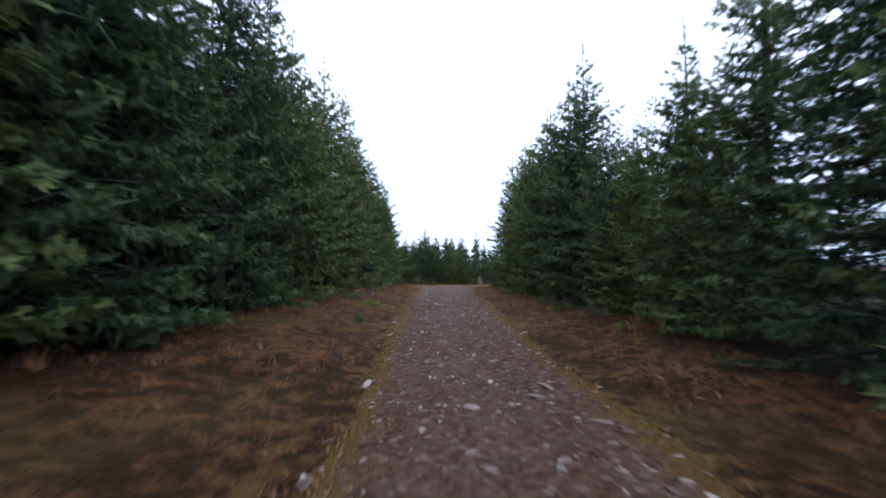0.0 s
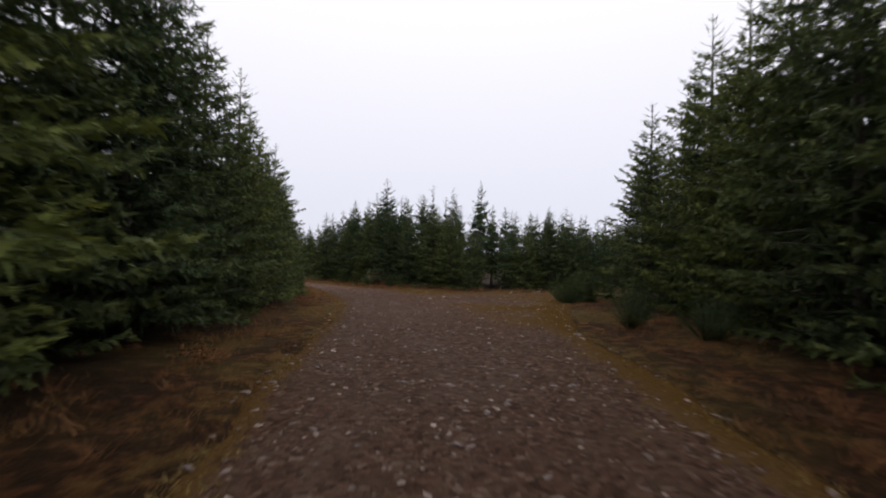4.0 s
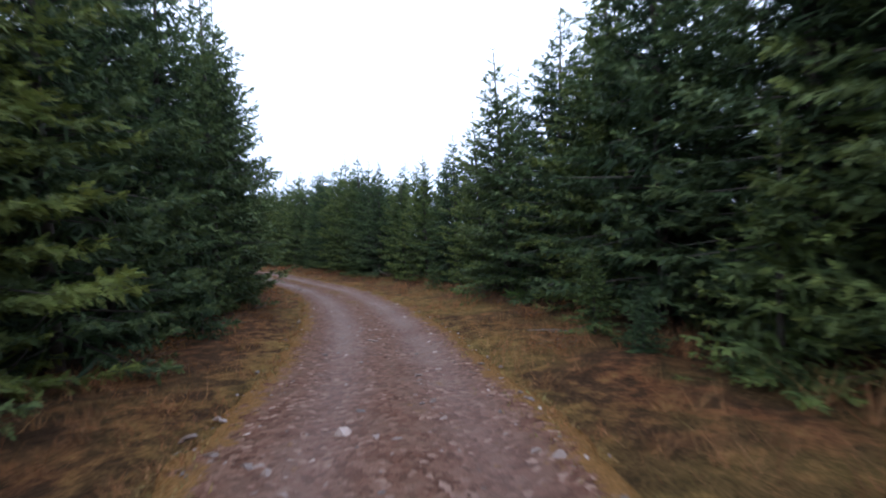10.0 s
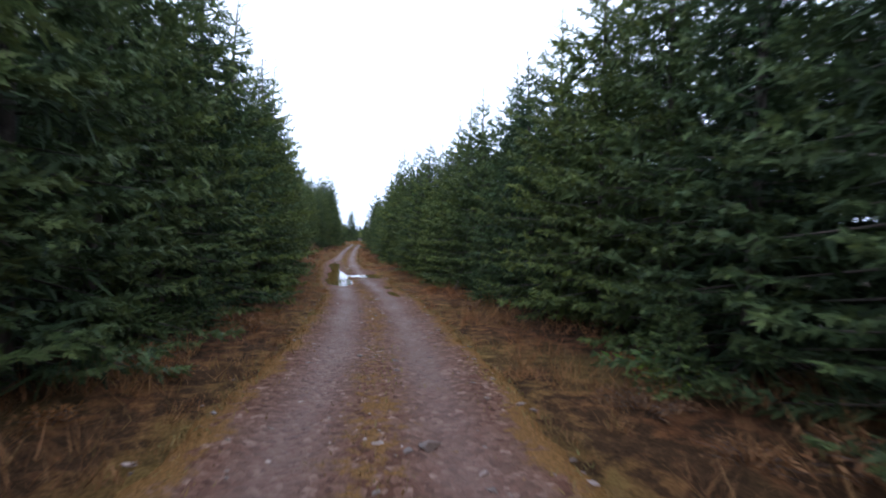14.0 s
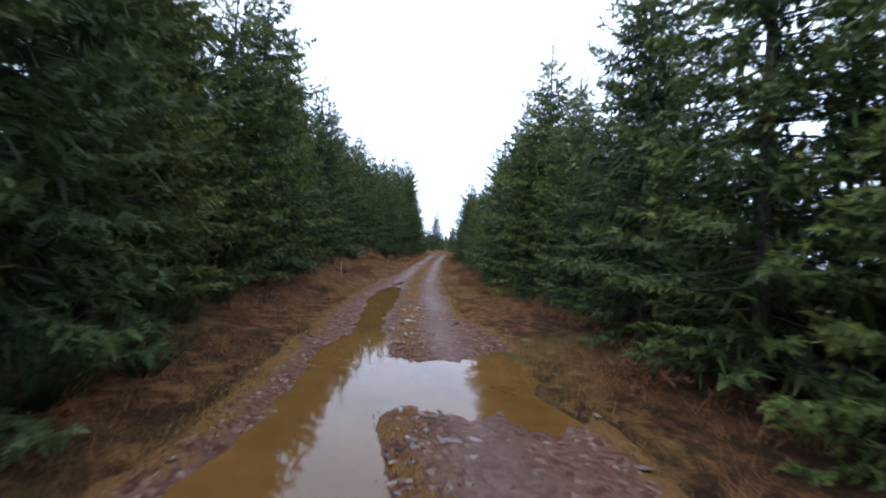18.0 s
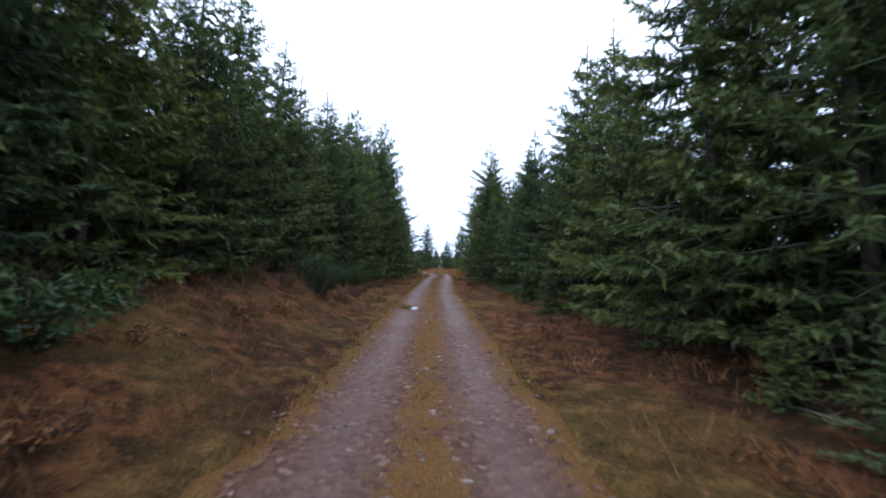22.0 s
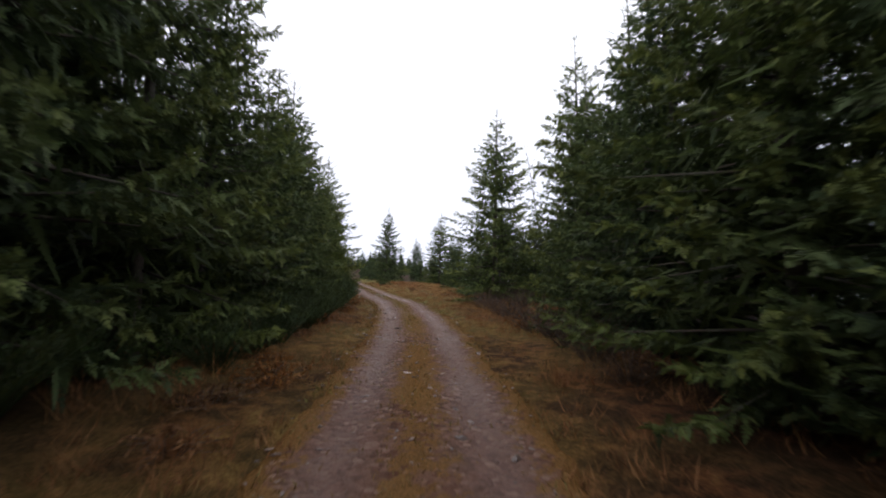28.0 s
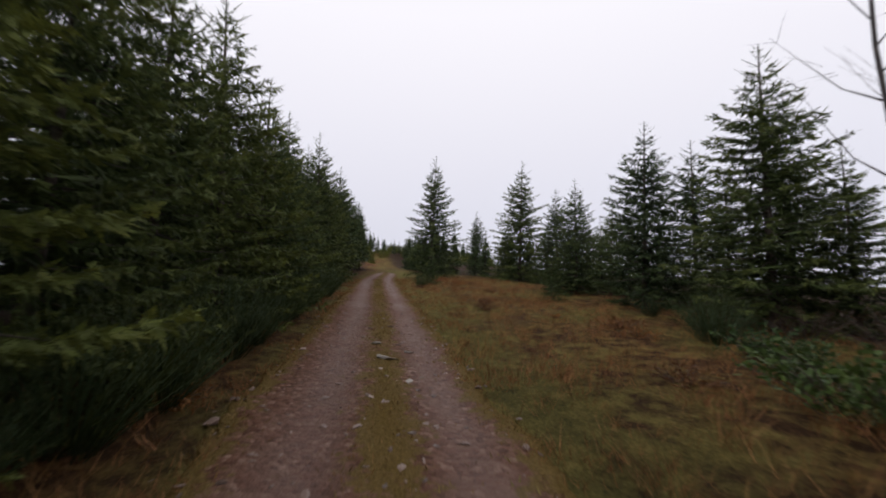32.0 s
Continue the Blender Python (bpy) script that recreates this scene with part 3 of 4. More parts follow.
gx, gy = axis(-215, 35, 1.0), axis(-32, 200, 1.0)
XX, YY = np.meshgrid(gx, gy)
px, py = XX.ravel(), YY.ravel()
pz = ground_z(px, py)
nx, ny = len(gx), len(gy)
ii = (np.arange(ny - 1)[:, None] * nx + np.arange(nx - 1)[None, :]).ravel()
gf = np.stack([ii, ii + 1, ii + nx + 1, ii + nx], 1)
gs, gd, _, _ = along(px, py)
# needle mould and painted tree shade, from about 2 m before the front trunks
mould_shade = np.clip((np.where(gd < 0, -gd - table(gs, LEFT_TREES), gd - table(gs, RIGHT_TREES)) + 2.1 + 0.7 * wob(px, py, 0.8, 7.0)) / 1.5, 0, 1)
ground = tagged(new("ground", mesh_from("ground", np.stack([px, py, pz], 1), gf, M_LITTER, True, {"mould_shade": mould_shade, "earthy": np.clip((82 - gs) / 14, 0, 1), "mossy": np.clip((gs - 188) / 12, 0, 1), "verge": np.exp(-np.maximum(np.maximum(-gd - table(gs, LEFT_EDGE), gd - table(gs, RIGHT_EDGE)), 0) / 1.0) * np.interp(gs, [0, 30, 90, 140, 180, 200, 240, 290], [0.45, 0.5, 0.7, 0.5, 0.5, 0.8, 0.8, 0.0]) + np.where((gd > 0) & (gs > 190), 0.45 * np.clip((gs - 190) / 8, 0, 1), 0.0)})), "brown needle litter, dead orange grass and moss under the spruces", "ground", kind="structure")

# ---- the track ----
PUDDLES = []      # s, d, half length, half width of the water-filled hollows, filled in below
PUDDLES += [(131.2, -0.84, 5.0, 0.74), (128.3, -0.8, 2.0, 0.68), (132.3, 0.5, 1.1, 0.9), (132.4, 1.65, 1.8, 0.55), (141.0, -0.88, 4.2, 0.5), (146.4, -0.85, 0.6, 0.2), (147.7, -0.7, 0.7, 0.14), (163.1, -0.9, 0.8, 0.45), (125.2, 1.45, 1.0, 0.2), (122.2, 1.3, 1.4, 0.22)]


def hollow(s, d, puddle):
    """0 in the middle of a puddle's hollow, 1 at its ragged rim."""
    ps, pd, a, b = puddle
    return (np.abs((s - ps) / a) ** 3 + ((d - pd) / b) ** 2) * (1 + 0.34 * wob(s, d * 1.6, 2.3, ps) + 0.36 * wob(s, d * 1.3, 7.1, ps))


def road_z(s, d):
    """Height of the track's surface over its line: two ruts, a low crown, grit and hollows."""
    w = wob(s, d * 1.3, 2.1, 3.0)
    h = 0.02 + 0.012 * w + 0.02 * wob(s, d, 0.7, 6.0) - 0.045 * (np.exp(-((d - 0.75) / 0.33) ** 2) + np.exp(-((d + 0.75) / 0.33) ** 2)) * np.clip((s - 66) / 10, 0.25, 1)
    for puddle in PUDDLES:
        h = h - 0.13 * np.exp(-(hollow(s, d, puddle) ** 2) * 0.7)
    return h


rs = np.arange(-28, 296, 0.22)
cols = np.concatenate([[0, 0.015, 0.03], np.linspace(0.055, 0.945, 35), [0.97, 0.985, 1]])
le = table(rs, LEFT_EDGE) + 0.12 * wob(rs, rs * 0, 1.3, 1) + 0.10 * wob(rs, rs * 0, 4.1, 2) + 0.12
re = table(rs, RIGHT_EDGE) + 0.12 * wob(rs, rs * 0, 1.2, 5) + 0.10 * wob(rs, rs * 0, 4.3, 7) + 0.12
DD = -le[:, None] + (le + re)[:, None] * cols[None, :]
SS = np.repeat(rs[:, None], len(cols), 1)
hz = road_z(SS, DD)
edge_in = np.minimum(DD + le[:, None], re[:, None] - DD)
hz -= 0.03 * np.clip(1 - edge_in / 0.4, 0, 1) + 0.3 * np.clip(1 - edge_in / 0.1, 0, 1) ** 2
tx, ty, tz = on_track(SS.ravel(), DD.ravel())
tz = tz + hz.ravel()
nr, nc = DD.shape
ii = (np.arange(nr - 1)[:, None] * nc + np.arange(nc - 1)[None, :]).ravel()
rf = np.stack([ii, ii + 1, ii + nc + 1, ii + nc], 1)
rut = (np.exp(-((DD - 0.75) / 0.42) ** 2) + np.exp(-((DD + 0.75) / 0.42) ** 2)) * np.clip((SS - 60) / 30, 0.12, 1)
crown = (0.85 + 0.35 * wob(SS, DD, 0.9, 8.0)) * np.exp(-(DD / 0.36) ** 2) * np.interp(SS, [90, 104, 140, 160, 300], [0, 0.45, 0.75, 0.95, 0.95])
reach = 0.5 + 0.28 * np.clip(re[:, None] - 3, 0, 9) * (DD > 1.5)
moss = np.clip(1 - (edge_in - 0.1) / reach, 0, 1) * 1.0 + crown + np.clip((DD - 1.8) / 2.5, 0, 1) * np.clip(0.48 + 0.6 * wob(SS, DD, 0.42, 5.0), 0, 1)
road = tagged(new("road", mesh_from("road", np.stack([tx, ty, tz], 1), rf, M_GRAVEL, True, {"rut": rut.ravel(), "moss": moss.ravel(), "earthy": np.clip((82 - SS.ravel()) / 14, 0, 1), "mossy": np.clip((SS.ravel() - 188) / 12, 0, 1)})), "wet stony forest track with ruts and a mossy crown", "road", kind="structure")

# ---- puddles ----
# each water sheet lies level in its hollows; the rims show where the grit rises through it
for group in (PUDDLES[:4], PUDDLES[4:5], PUDDLES[5:6], PUDDLES[6:7], PUDDLES[7:8], PUDDLES[8:9], PUDDLES[9:]):
    s0, s1 = min(p[0] - p[2] for p in group) - 1.5, max(p[0] + p[2] for p in group) + 1.5
    d0, d1 = min(p[1] - p[3] for p in group) - 0.4, max(p[1] + p[3] for p in group) + 0.4
    ns, nd = int((s1 - s0) / 0.14) + 2, int((d1 - d0) / 0.07) + 2
    S_, D_ = np.meshgrid(np.linspace(s0, s1, ns), np.linspace(d0, d1, nd), indexing="ij")
    S_, D_ = S_.ravel(), D_.ravel()
    ii = (np.arange(ns - 1)[:, None] * nd + np.arange(nd - 1)[None, :]).ravel()
    wf = np.stack([ii, ii + 1, ii + nd + 1, ii + nd], 1)
    close = np.min([hollow(S_, D_, p) for p in group], 0)
    sunk = (road_z(S_, D_) < -0.068) & (close < 2.0)
    wf = wf[sunk[wf].any(1)]
    kept, wf = np.unique(wf, return_inverse=True)
    x_, y_, z_ = on_track(S_[kept], D_[kept], -0.072)
    tagged(new("puddle", mesh_from("puddle", np.stack([x_, y_, z_], 1), wf.reshape(-1, 4), M_WATER, True)), "muddy orange-brown puddle filling a rut of the track", "puddle", "puddles on the track", "structure")

# ---- trees ----
KINDS0 = [spruce(11 + k, "tall dark green spruce with drooping lower boughs beside the track", 0, R=r, low=lo, slope=sl) for k, (r, lo, sl) in enumerate(((2.7, 0.35, 0.70), (2.5, 0.4, 0.60), (2.9, 0.3, 0.78), (2.6, 0.6, 0.66), (2.4, 0.35, 0.62), (2.8, 0.45, 0.72)))]
BACK1 = [spruce_parts(31 + k, level=1, R=r, low=0.9, slope=0.66) for k, r in enumerate((2.5, 2.7, 2.3))]
BACK = [spruce_parts(51 + k, level=2, R=r, low=2.0, slope=0.7) for k, r in enumerate((2.6, 2.8, 2.4))]
LAST = [spruce_parts(57 + k, level=2, R=2.7, low=0.3, thin=1.2) for k in range(2)]
LIGHT0 = [spruce(21 + k, "paler yellow-green spruce with soft drooping boughs beside the track", 0, M_LIGHT, R=r, low=0.4, slope=sl) for k, (r, sl) in enumerate(((2.6, 0.66), (2.4, 0.72)))]
trng = np.random.default_rng(7)
used0, used_light = set(), set()
TREES = []       # every placed trunk, x and y


def put_tree(kinds, used, x, y, height, spin, wide=1.0, label=""):
    z = float(ground_z(x, y)[0])
    k = int(trng.integers(len(kinds)))
    s = height / 9.0
    m = Matrix.LocRotScale((x, y, z), Euler((trng.normal(0, 0.015), trng.normal(0, 0.015), spin)), None)
    if k not in used:
        used.add(k)
        ob = kinds[k]
        ob.matrix_basis = m
    else:
        ob = copy_thing(kinds[k], m)
    wide *= min(1.0, 9.3 / height) ** 0.65         # tall ones stay slim, clear of the track
    ob.scale = (s * wide, s * wide, s)
    if label:
        tagged(ob, label)
    TREES.append((x, y))
    return ob


# trees that stand apart: x, y, height, width factor
SINGLE = [(-143.9, 160.3, 10.6, 1.15), (-157.3, 174.0, 8.0, 1.08), (-138.6, 165.6, 9.8, 1.22), (-127.4, 160.2, 6.0, 1.15), (-129.4, 160.8, 5.8, 1.08),
          (-122.4, 158.6, 7.5, 1.22), (-122.0, 161.4, 7.0, 1.22), (-117.4, 157.0, 7.9, 1.35), (-116.2, 158.6, 5.2, 1.22), (-108.6, 147.7, 10.8, 1.18),
          (-133.5, 170.0, 6.5, 1.22), (-113.0, 160.5, 7.0, 1.35)]
for x, y, h, w in SINGLE:
    put_tree(KINDS0, used0, x, y, h, trng.uniform(0, 6.28), w, "lone dark green spruce standing in rough grass")

# front trees that stand out of the rows: along the track, offset, height, width factor
for s, d, h, w in ((143.2, 5.3, 11.2, 1.05), (139.0, -4.9, 10.2, 0.9), (134.9, 4.9, 9.9, 0.95), (18.2, 6.7, 11.6, 1.0), (199.6, 7.3, 5.0, 1.3), (197.4, 7.8, 4.6, 1.3)):
    x, y, _ = on_track(s, d)
    put_tree(KINDS0, used0, x, y, h, trng.uniform(0, 6.28), w)


def clear_of(x, y, gap):
    return all((x - a) ** 2 + (y - b) ** 2 > gap * gap for a, b in TREES)


back_v, back_f, back_tip, back_rib, back_run, back_trunks, back_n = [], [], [], [], [], [], 0
def back_tree(x, y, h, kinds):
    """A tree of the joined rows behind."""
    global back_n
    _, v, f_, tip, rib, run = kinds[int(trng.integers(len(kinds)))]
    a, sc = trng.uniform(0, 6.28), h / 9.0
    z = float(ground_z(x, y)[0])
    ca, sa = math.cos(a), math.sin(a)
    back_f.append(f_ + back_n)
    back_n += len(v)
    back_v.append(np.stack([(v[:, 0] * ca - v[:, 1] * sa) * sc + x, (v[:, 0] * sa + v[:, 1] * ca) * sc + y, v[:, 2] * sc + z], 1))
    back_tip.append(tip), back_rib.append(rib), back_run.append(run)
    back_trunks.append(([(x, y, z - 0.2), (x, y, z + h * 0.6), (x, y, z + h * 0.96)], [0.11, 0.06, 0.01], 3))
    TREES.append((x, y))


HEIGHT_LEFT = [(0, 11.8), (25, 11.2), (45, 9.6), (55, 7.6), (70, 7.8), (78, 10.0), (104, 10.6), (107, 8.8), (112, 8.7), (115, 9.2), (120, 9.8), (124, 10.2), (128.5, 9.8), (133, 8.5), (140, 8.8), (147, 8.7), (151, 9.6), (158, 9.4), (162, 8.8), (170.5, 8.8), (174, 11.4), (179, 12.4), (184, 11.8), (187.6, 9.4), (188.4, 6.2), (190.2, 6.2), (191, 8.6), (193, 8.4), (197, 8.0), (201, 8.0), (204, 7.6), (209, 7.3), (214, 7.6), (221, 8.0), (234, 9.0), (250, 8.8)]
HEIGHT_RIGHT = [(0, 9.2), (12.8, 9.2), (13.6, 5.2), (15.2, 5.2), (16.0, 10.4), (30, 10.6), (50, 9.4), (64, 5.8), (67.6, 5.0), (69.6, 5.4), (70.6, 6.6), (71.4, 8.6), (73, 8.2), (75, 7.4), (79, 9.8), (80.6, 10.4), (84, 9.4), (88, 10.0), (95, 9.2), (98, 7.8), (104, 7.7), (108, 8.2), (112, 9.0), (115, 8.2), (117, 8.9), (121, 9.0), (124, 9.4), (134.2, 9.8), (135.2, 5.4), (139.8, 5.4), (141.4, 11.0), (147.6, 10.4), (148.6, 6.4), (150.2, 6.4), (151.4, 10.0), (155.6, 10.0), (156.6, 5.4), (158.4, 5.4), (159.4, 8.7), (168.5, 8.4), (169.5, 5.6), (173, 5.6), (175, 9.6), (184, 9.8), (190, 7.6), (198, 6.2), (210, 6.0), (214, 4.6), (236, 4.2), (250, 6.0)]
# both sides of the side road, then the rows along the track
for line, step_s, count in ((66.8, 2.0, 5), (57.0, -2.0, 3)):
    for row in range(count):
        d = 11.5 + (0 if line > 60 else 5.5) + trng.uniform(0, 1)
        while d < 46:
            d += trng.uniform(1.9, 2.7)
            x, y, _ = on_track(line + row * step_s + trng.normal(0, 0.3), d)
            if clear_of(x, y, 1.35):
                h = float(np.interp(d, [10, 16, 28, 45], [6.2, 6.6, 6.2, 5.4])) * trng.uniform(0.84, 1.06) * (1 + (0.08 * row if line > 60 else 0))
                if row == 0 and d < 32:
                    put_tree(KINDS0, used0, x, y, h, trng.uniform(0, 6.28), trng.uniform(1.25, 1.5), "bushy spruce at the edge of the side road")
                else:
                    back_tree(x, y, h, BACK1 if row == 1 and d < 30 else BACK)
for side, front, tall in ((-1, LEFT_TREES, HEIGHT_LEFT), (1, RIGHT_TREES, HEIGHT_RIGHT)):
    for row in range(4):
        s = -14.0 + row * 0.7
        while s < 285:
            s += trng.uniform(2.0, 2.8)
            f = float(table(s, front))
            d = side * (f + row * 2.1 + trng.normal(0, 0.3))
            if f > 40 or (side > 0 and ((row and s < 13) or (row and s > 203))):
                continue
            x, y, _ = on_track(s, d)
            s2, d2, _, _ = along(x, y)
            if not clear_of(x, y, 1.35) or abs(d2[0]) < 3.6 or (d2[0] > 0 and d2[0] < table(s2, RIGHT_TREES)[0] - 1.0):
                continue
            h = 1.04 * float(table(s, tall)) * trng.uniform(0.86, 1.10) * (1.0 if row == 0 or (side > 0 and 62 < s < 92) else 0.95 if side < 0 or s > 92 else 0.86) * (1.04 if side > 0 and row > 1 and 62 < s < 92 else 1.0)
            near = -4 < s < 240
            if row == 0 and near:
                pale = trng.random() < (0.5 if side < 0 and 122 < s < 165 else 0.25 if side < 0 and s > 165 else 0.06)
                put_tree(LIGHT0 if pale else KINDS0, used_light if pale else used0, x, y, h, trng.uniform(0, 6.28), trng.uniform(0.9, 1.1) * (1.3 if s > 196 and side > 0 else 1.15 if 62 < s < 92 and side > 0 else 1.0))
            else:
                back_tree(x, y, h, LAST if side > 0 and s > 196 else BACK1 if row == 1 and near else LAST if row == 3 else BACK)
# small trees on the far hillside
for _ in range(200):
    x, y = trng.uniform(-300, -222), trng.uniform(150, 260)
    back_tree(x, y, trng.uniform(3.5, 7), BACK)
# one more close row behind on the left, where the bank lets the eye in under the boughs
s = 118.0
while s < 200:
    s += trng.uniform(1.8, 2.4)
    x, y, _ = on_track(s, -float(table(s, LEFT_TREES)) - 8.6)
    back_tree(x, y, 0.8 * float(table(s, HEIGHT_LEFT)), LAST)
# low yellow-green scrub on that hillside
SCRUB = [spruce_parts(65 + k, level=2, R=5.0, H=6.0, low=0.2, slope=0.5) for k in range(2)]
scrub_v, scrub_f, scrub_tip, scrub_rib, scrub_run, n_scrub = [], [], [], [], [], 0
for _ in range(150):
    x, y = trng.uniform(-275, -212), trng.uniform(168, 232)
    _, v, f_, tip, rib, run = SCRUB[int(trng.integers(2))]
    a, sc = trng.uniform(0, 6.28), trng.uniform(0.25, 0.5)
    scrub_f.append(f_ + n_scrub)
    n_scrub += len(v)
    scrub_v.append(np.stack([(v[:, 0] * math.cos(a) - v[:, 1] * math.sin(a)) * sc + x, (v[:, 0] * math.sin(a) + v[:, 1] * math.cos(a)) * sc + y, v[:, 2] * sc + float(ground_z(x, y)[0])], 1))
    scrub_tip.append(tip), scrub_rib.append(rib), scrub_run.append(run)
tagged(new("hillside_scrub", mesh_from("hillside_scrub", np.vstack(scrub_v), np.vstack(scrub_f), M_LARCH, False, {"tip": np.concatenate(scrub_tip), "rib": np.concatenate(scrub_rib), "run": np.concatenate(scrub_run)})), "low yellow-green scrub covering the far hillside", "scrub", kind="stuff")
woods = tagged(new("spruce_woods"), "dense dark spruce plantation behind the front rows", "woods", kind="stuff")
under("crowns", mesh_from("crowns", np.vstack(back_v), np.vstack(back_f), M_NEEDLE, False, {"tip": np.concatenate(back_tip), "rib": np.concatenate(back_rib), "run": np.concatenate(back_run)}), woods)
under("trunks", tubes("trunks", back_trunks, M_BARK), woods)

# tall ones where the wood opens on the right
for s, d, h, w, k in ((191.4, 5.7, 10.2, 0.78, 1), (196.6, 10.1, 10.4, 0.95, 4), (198.6, 12.0, 9.4, 1.0, 2)):
    x, y, _ = on_track(s, d)
    ob = copy_thing(KINDS0[k], pose(x, y, float(ground_z(x, y)[0]), 0, 0, 70 * k))
    ob.scale = (h / 9 * w, h / 9 * w, h / 9)

# ---- grass on the verges and on the crown of the track ----
def blades(name, s, d, height, lean, width, material, label, on_road):
    rng = np.random.default_rng(len(s))
    x, y, z = on_track(s, d)
    z = z + road_z(s, d) - 0.01 if on_road else ground_z(x, y) - 0.01
    a = rng.uniform(0, 6.28, len(s))
    b = rng.uniform(0, 6.28, len(s))
    p = np.stack([x, y, z], 1)
    side = np.stack([np.cos(a), np.sin(a), 0 * a], 1) * width[:, None]
    top = np.stack([np.cos(b) * lean, np.sin(b) * lean, height], 1)
    v = np.stack([p - side, p + side, p + top], 1).reshape(-1, 3)
    f = (np.arange(len(s)) * 3)[:, None] + np.array([[0, 1, 2]])
    return tagged(new(name, mesh_from(name, v, f, material)), label, "grass", kind="stuff")


grng = np.random.default_rng(3)
vs_, vd_, vh_ = [], [], []
for side, edge, front in ((-1, LEFT_EDGE, LEFT_TREES), (1, RIGHT_EDGE, RIGHT_TREES)):
    n = 5200                                     # tussocks a side
    s = grng.uniform(-6, 235, n)
    e, f = table(s, edge), np.minimum(table(s, front), table(s, edge) + 6.0)
    u = grng.random(n) ** 1.5
    d = e - 0.1 + (f - e + 0.2) * u
    clump = wob(s, d, 1.1, 2.0 + side)
    keep = (clump + grng.normal(0, 0.4, n) > -0.2) & ~((side > 0) & (s > 57) & (s < 65))
    tall = np.where((s > 76) & (s < 118) & (side > 0), 1.3, 1.0) * np.where((s > 40) & (s < 60), 0.6, 1.0) * np.clip((s + 30) / 90, 0.5, 1) * (0.45 + 0.7 * np.clip(d - e, 0, 1.2))
    s, d, tall, u = s[keep], d[keep], tall[keep], u[keep]
    k = 22
    spread = np.repeat(grng.uniform(0.05, 0.16, len(s)), k)
    vs_.append(np.repeat(s, k) + grng.normal(0, 1, len(s) * k) * spread)
    vd_.append(side * (np.repeat(d, k) + grng.normal(0, 1, len(s) * k) * spread))
    vh_.append(np.repeat(tall * grng.uniform(0.16, 0.38, len(s)), k) * grng.uniform(0.45, 1.1, len(s) * k))
# the open rough grass on the right near the end
n, k = 1700, 17
s = np.repeat(grng.uniform(192, 236, n), k) + grng.normal(0, 0.12, n * k)
d = np.repeat(1.3 + 9.0 * grng.random(n), k) + grng.normal(0, 0.12, n * k)
vs_.append(s), vd_.append(d), vh_.append(np.repeat(grng.uniform(0.14, 0.36, n), k) * grng.uniform(0.45, 1.1, n * k))
s, d, h = np.concatenate(vs_), np.concatenate(vd_), np.concatenate(vh_)
blades("verge_grass", s, d, h, h * grng.uniform(0.2, 1.3, len(h)), grng.uniform(0.0025, 0.0055, len(h)), M_STRAW, "dead straw-orange grass tussocks along both verges", False)
n = 22000
s = grng.uniform(95, 235, n)
d = grng.normal(0, 0.24, n)
keep = wob(s, d * 2, 1.3, 9.0) + grng.normal(0, 0.3, n) > 0.1 - (s - 95) / 220
s, d = s[keep], d[keep]
for side, edge in ((-1, LEFT_EDGE), (1, RIGHT_EDGE)):
    s1 = grng.uniform(-6, 225, 26000)
    d1 = table(s1, edge) + 0.1 - np.abs(grng.normal(0, 0.28, len(s1))) * np.where((side > 0) & (s1 > 40) & (s1 < 76), 4.0, 1.0)
    keep = (wob(s1, d1 * 1.5, 1.7, 3.0 + side) + grng.normal(0, 0.3, len(s1)) > -0.1) & (table(s1, edge) < 14)
    s, d = np.concatenate([s, s1[keep]]), np.concatenate([d, side * d1[keep]])
h = grng.uniform(0.02, 0.075, len(s))
blades("crown_grass", s, d, h, h * grng.uniform(0.3, 1.2, len(h)), grng.uniform(0.006, 0.012, len(h)), M_MOSS, "short yellow-green grass on the crown and edges of the track", True)


# ---- stones ----
def stone_mesh(seed):
    rng = np.random.default_rng(seed)
    bm = bmesh.new()
    flat = rng.uniform(0.25, 0.55)
    for _ in range(11):
        v = rng.normal(0, 1, 3)
        v /= np.linalg.norm(v)
        bm.verts.new((v[0] * rng.uniform(0.75, 1.0), v[1] * rng.uniform(0.5, 0.85), v[2] * flat))
    res = bmesh.ops.convex_hull(bm, input=bm.verts)
    bmesh.ops.delete(bm, geom=[g for g in res["geom_interior"] if isinstance(g, bmesh.types.BMVert)], context="VERTS")
    me = bpy.data.meshes.new("stone")
    bm.to_mesh(me)
    bm.free()
    me.materials.append(M_STONE)
    return me


STONES = [stone_mesh(k) for k in range(12)]
srng = np.random.default_rng(21)


def scatter(n):
    """Places and sizes of loose stones, thickest where the track is rough."""
    s = srng.uniform(2, 215, n * 5)
    keep = srng.random(n * 5) < np.interp(s, [0, 20, 60, 75, 100, 130, 175, 200], [0.5, 1, 1, 0.6, 0.35, 0.3, 0.45, 0.5])
    s = s[keep][:n]
    le, re = table(s, LEFT_EDGE), np.minimum(table(s, RIGHT_EDGE), 12)
    return s, -le - 0.2 + (le + re + 0.3) * srng.random(len(s)), 0.03 * np.exp(srng.normal(0.35, 0.5, len(s)))


s, d, r = scatter(296)
r = np.clip(r * 1.6, 0.055, 0.15)
x, y, z = on_track(s, d)
z = z + road_z(s, d)
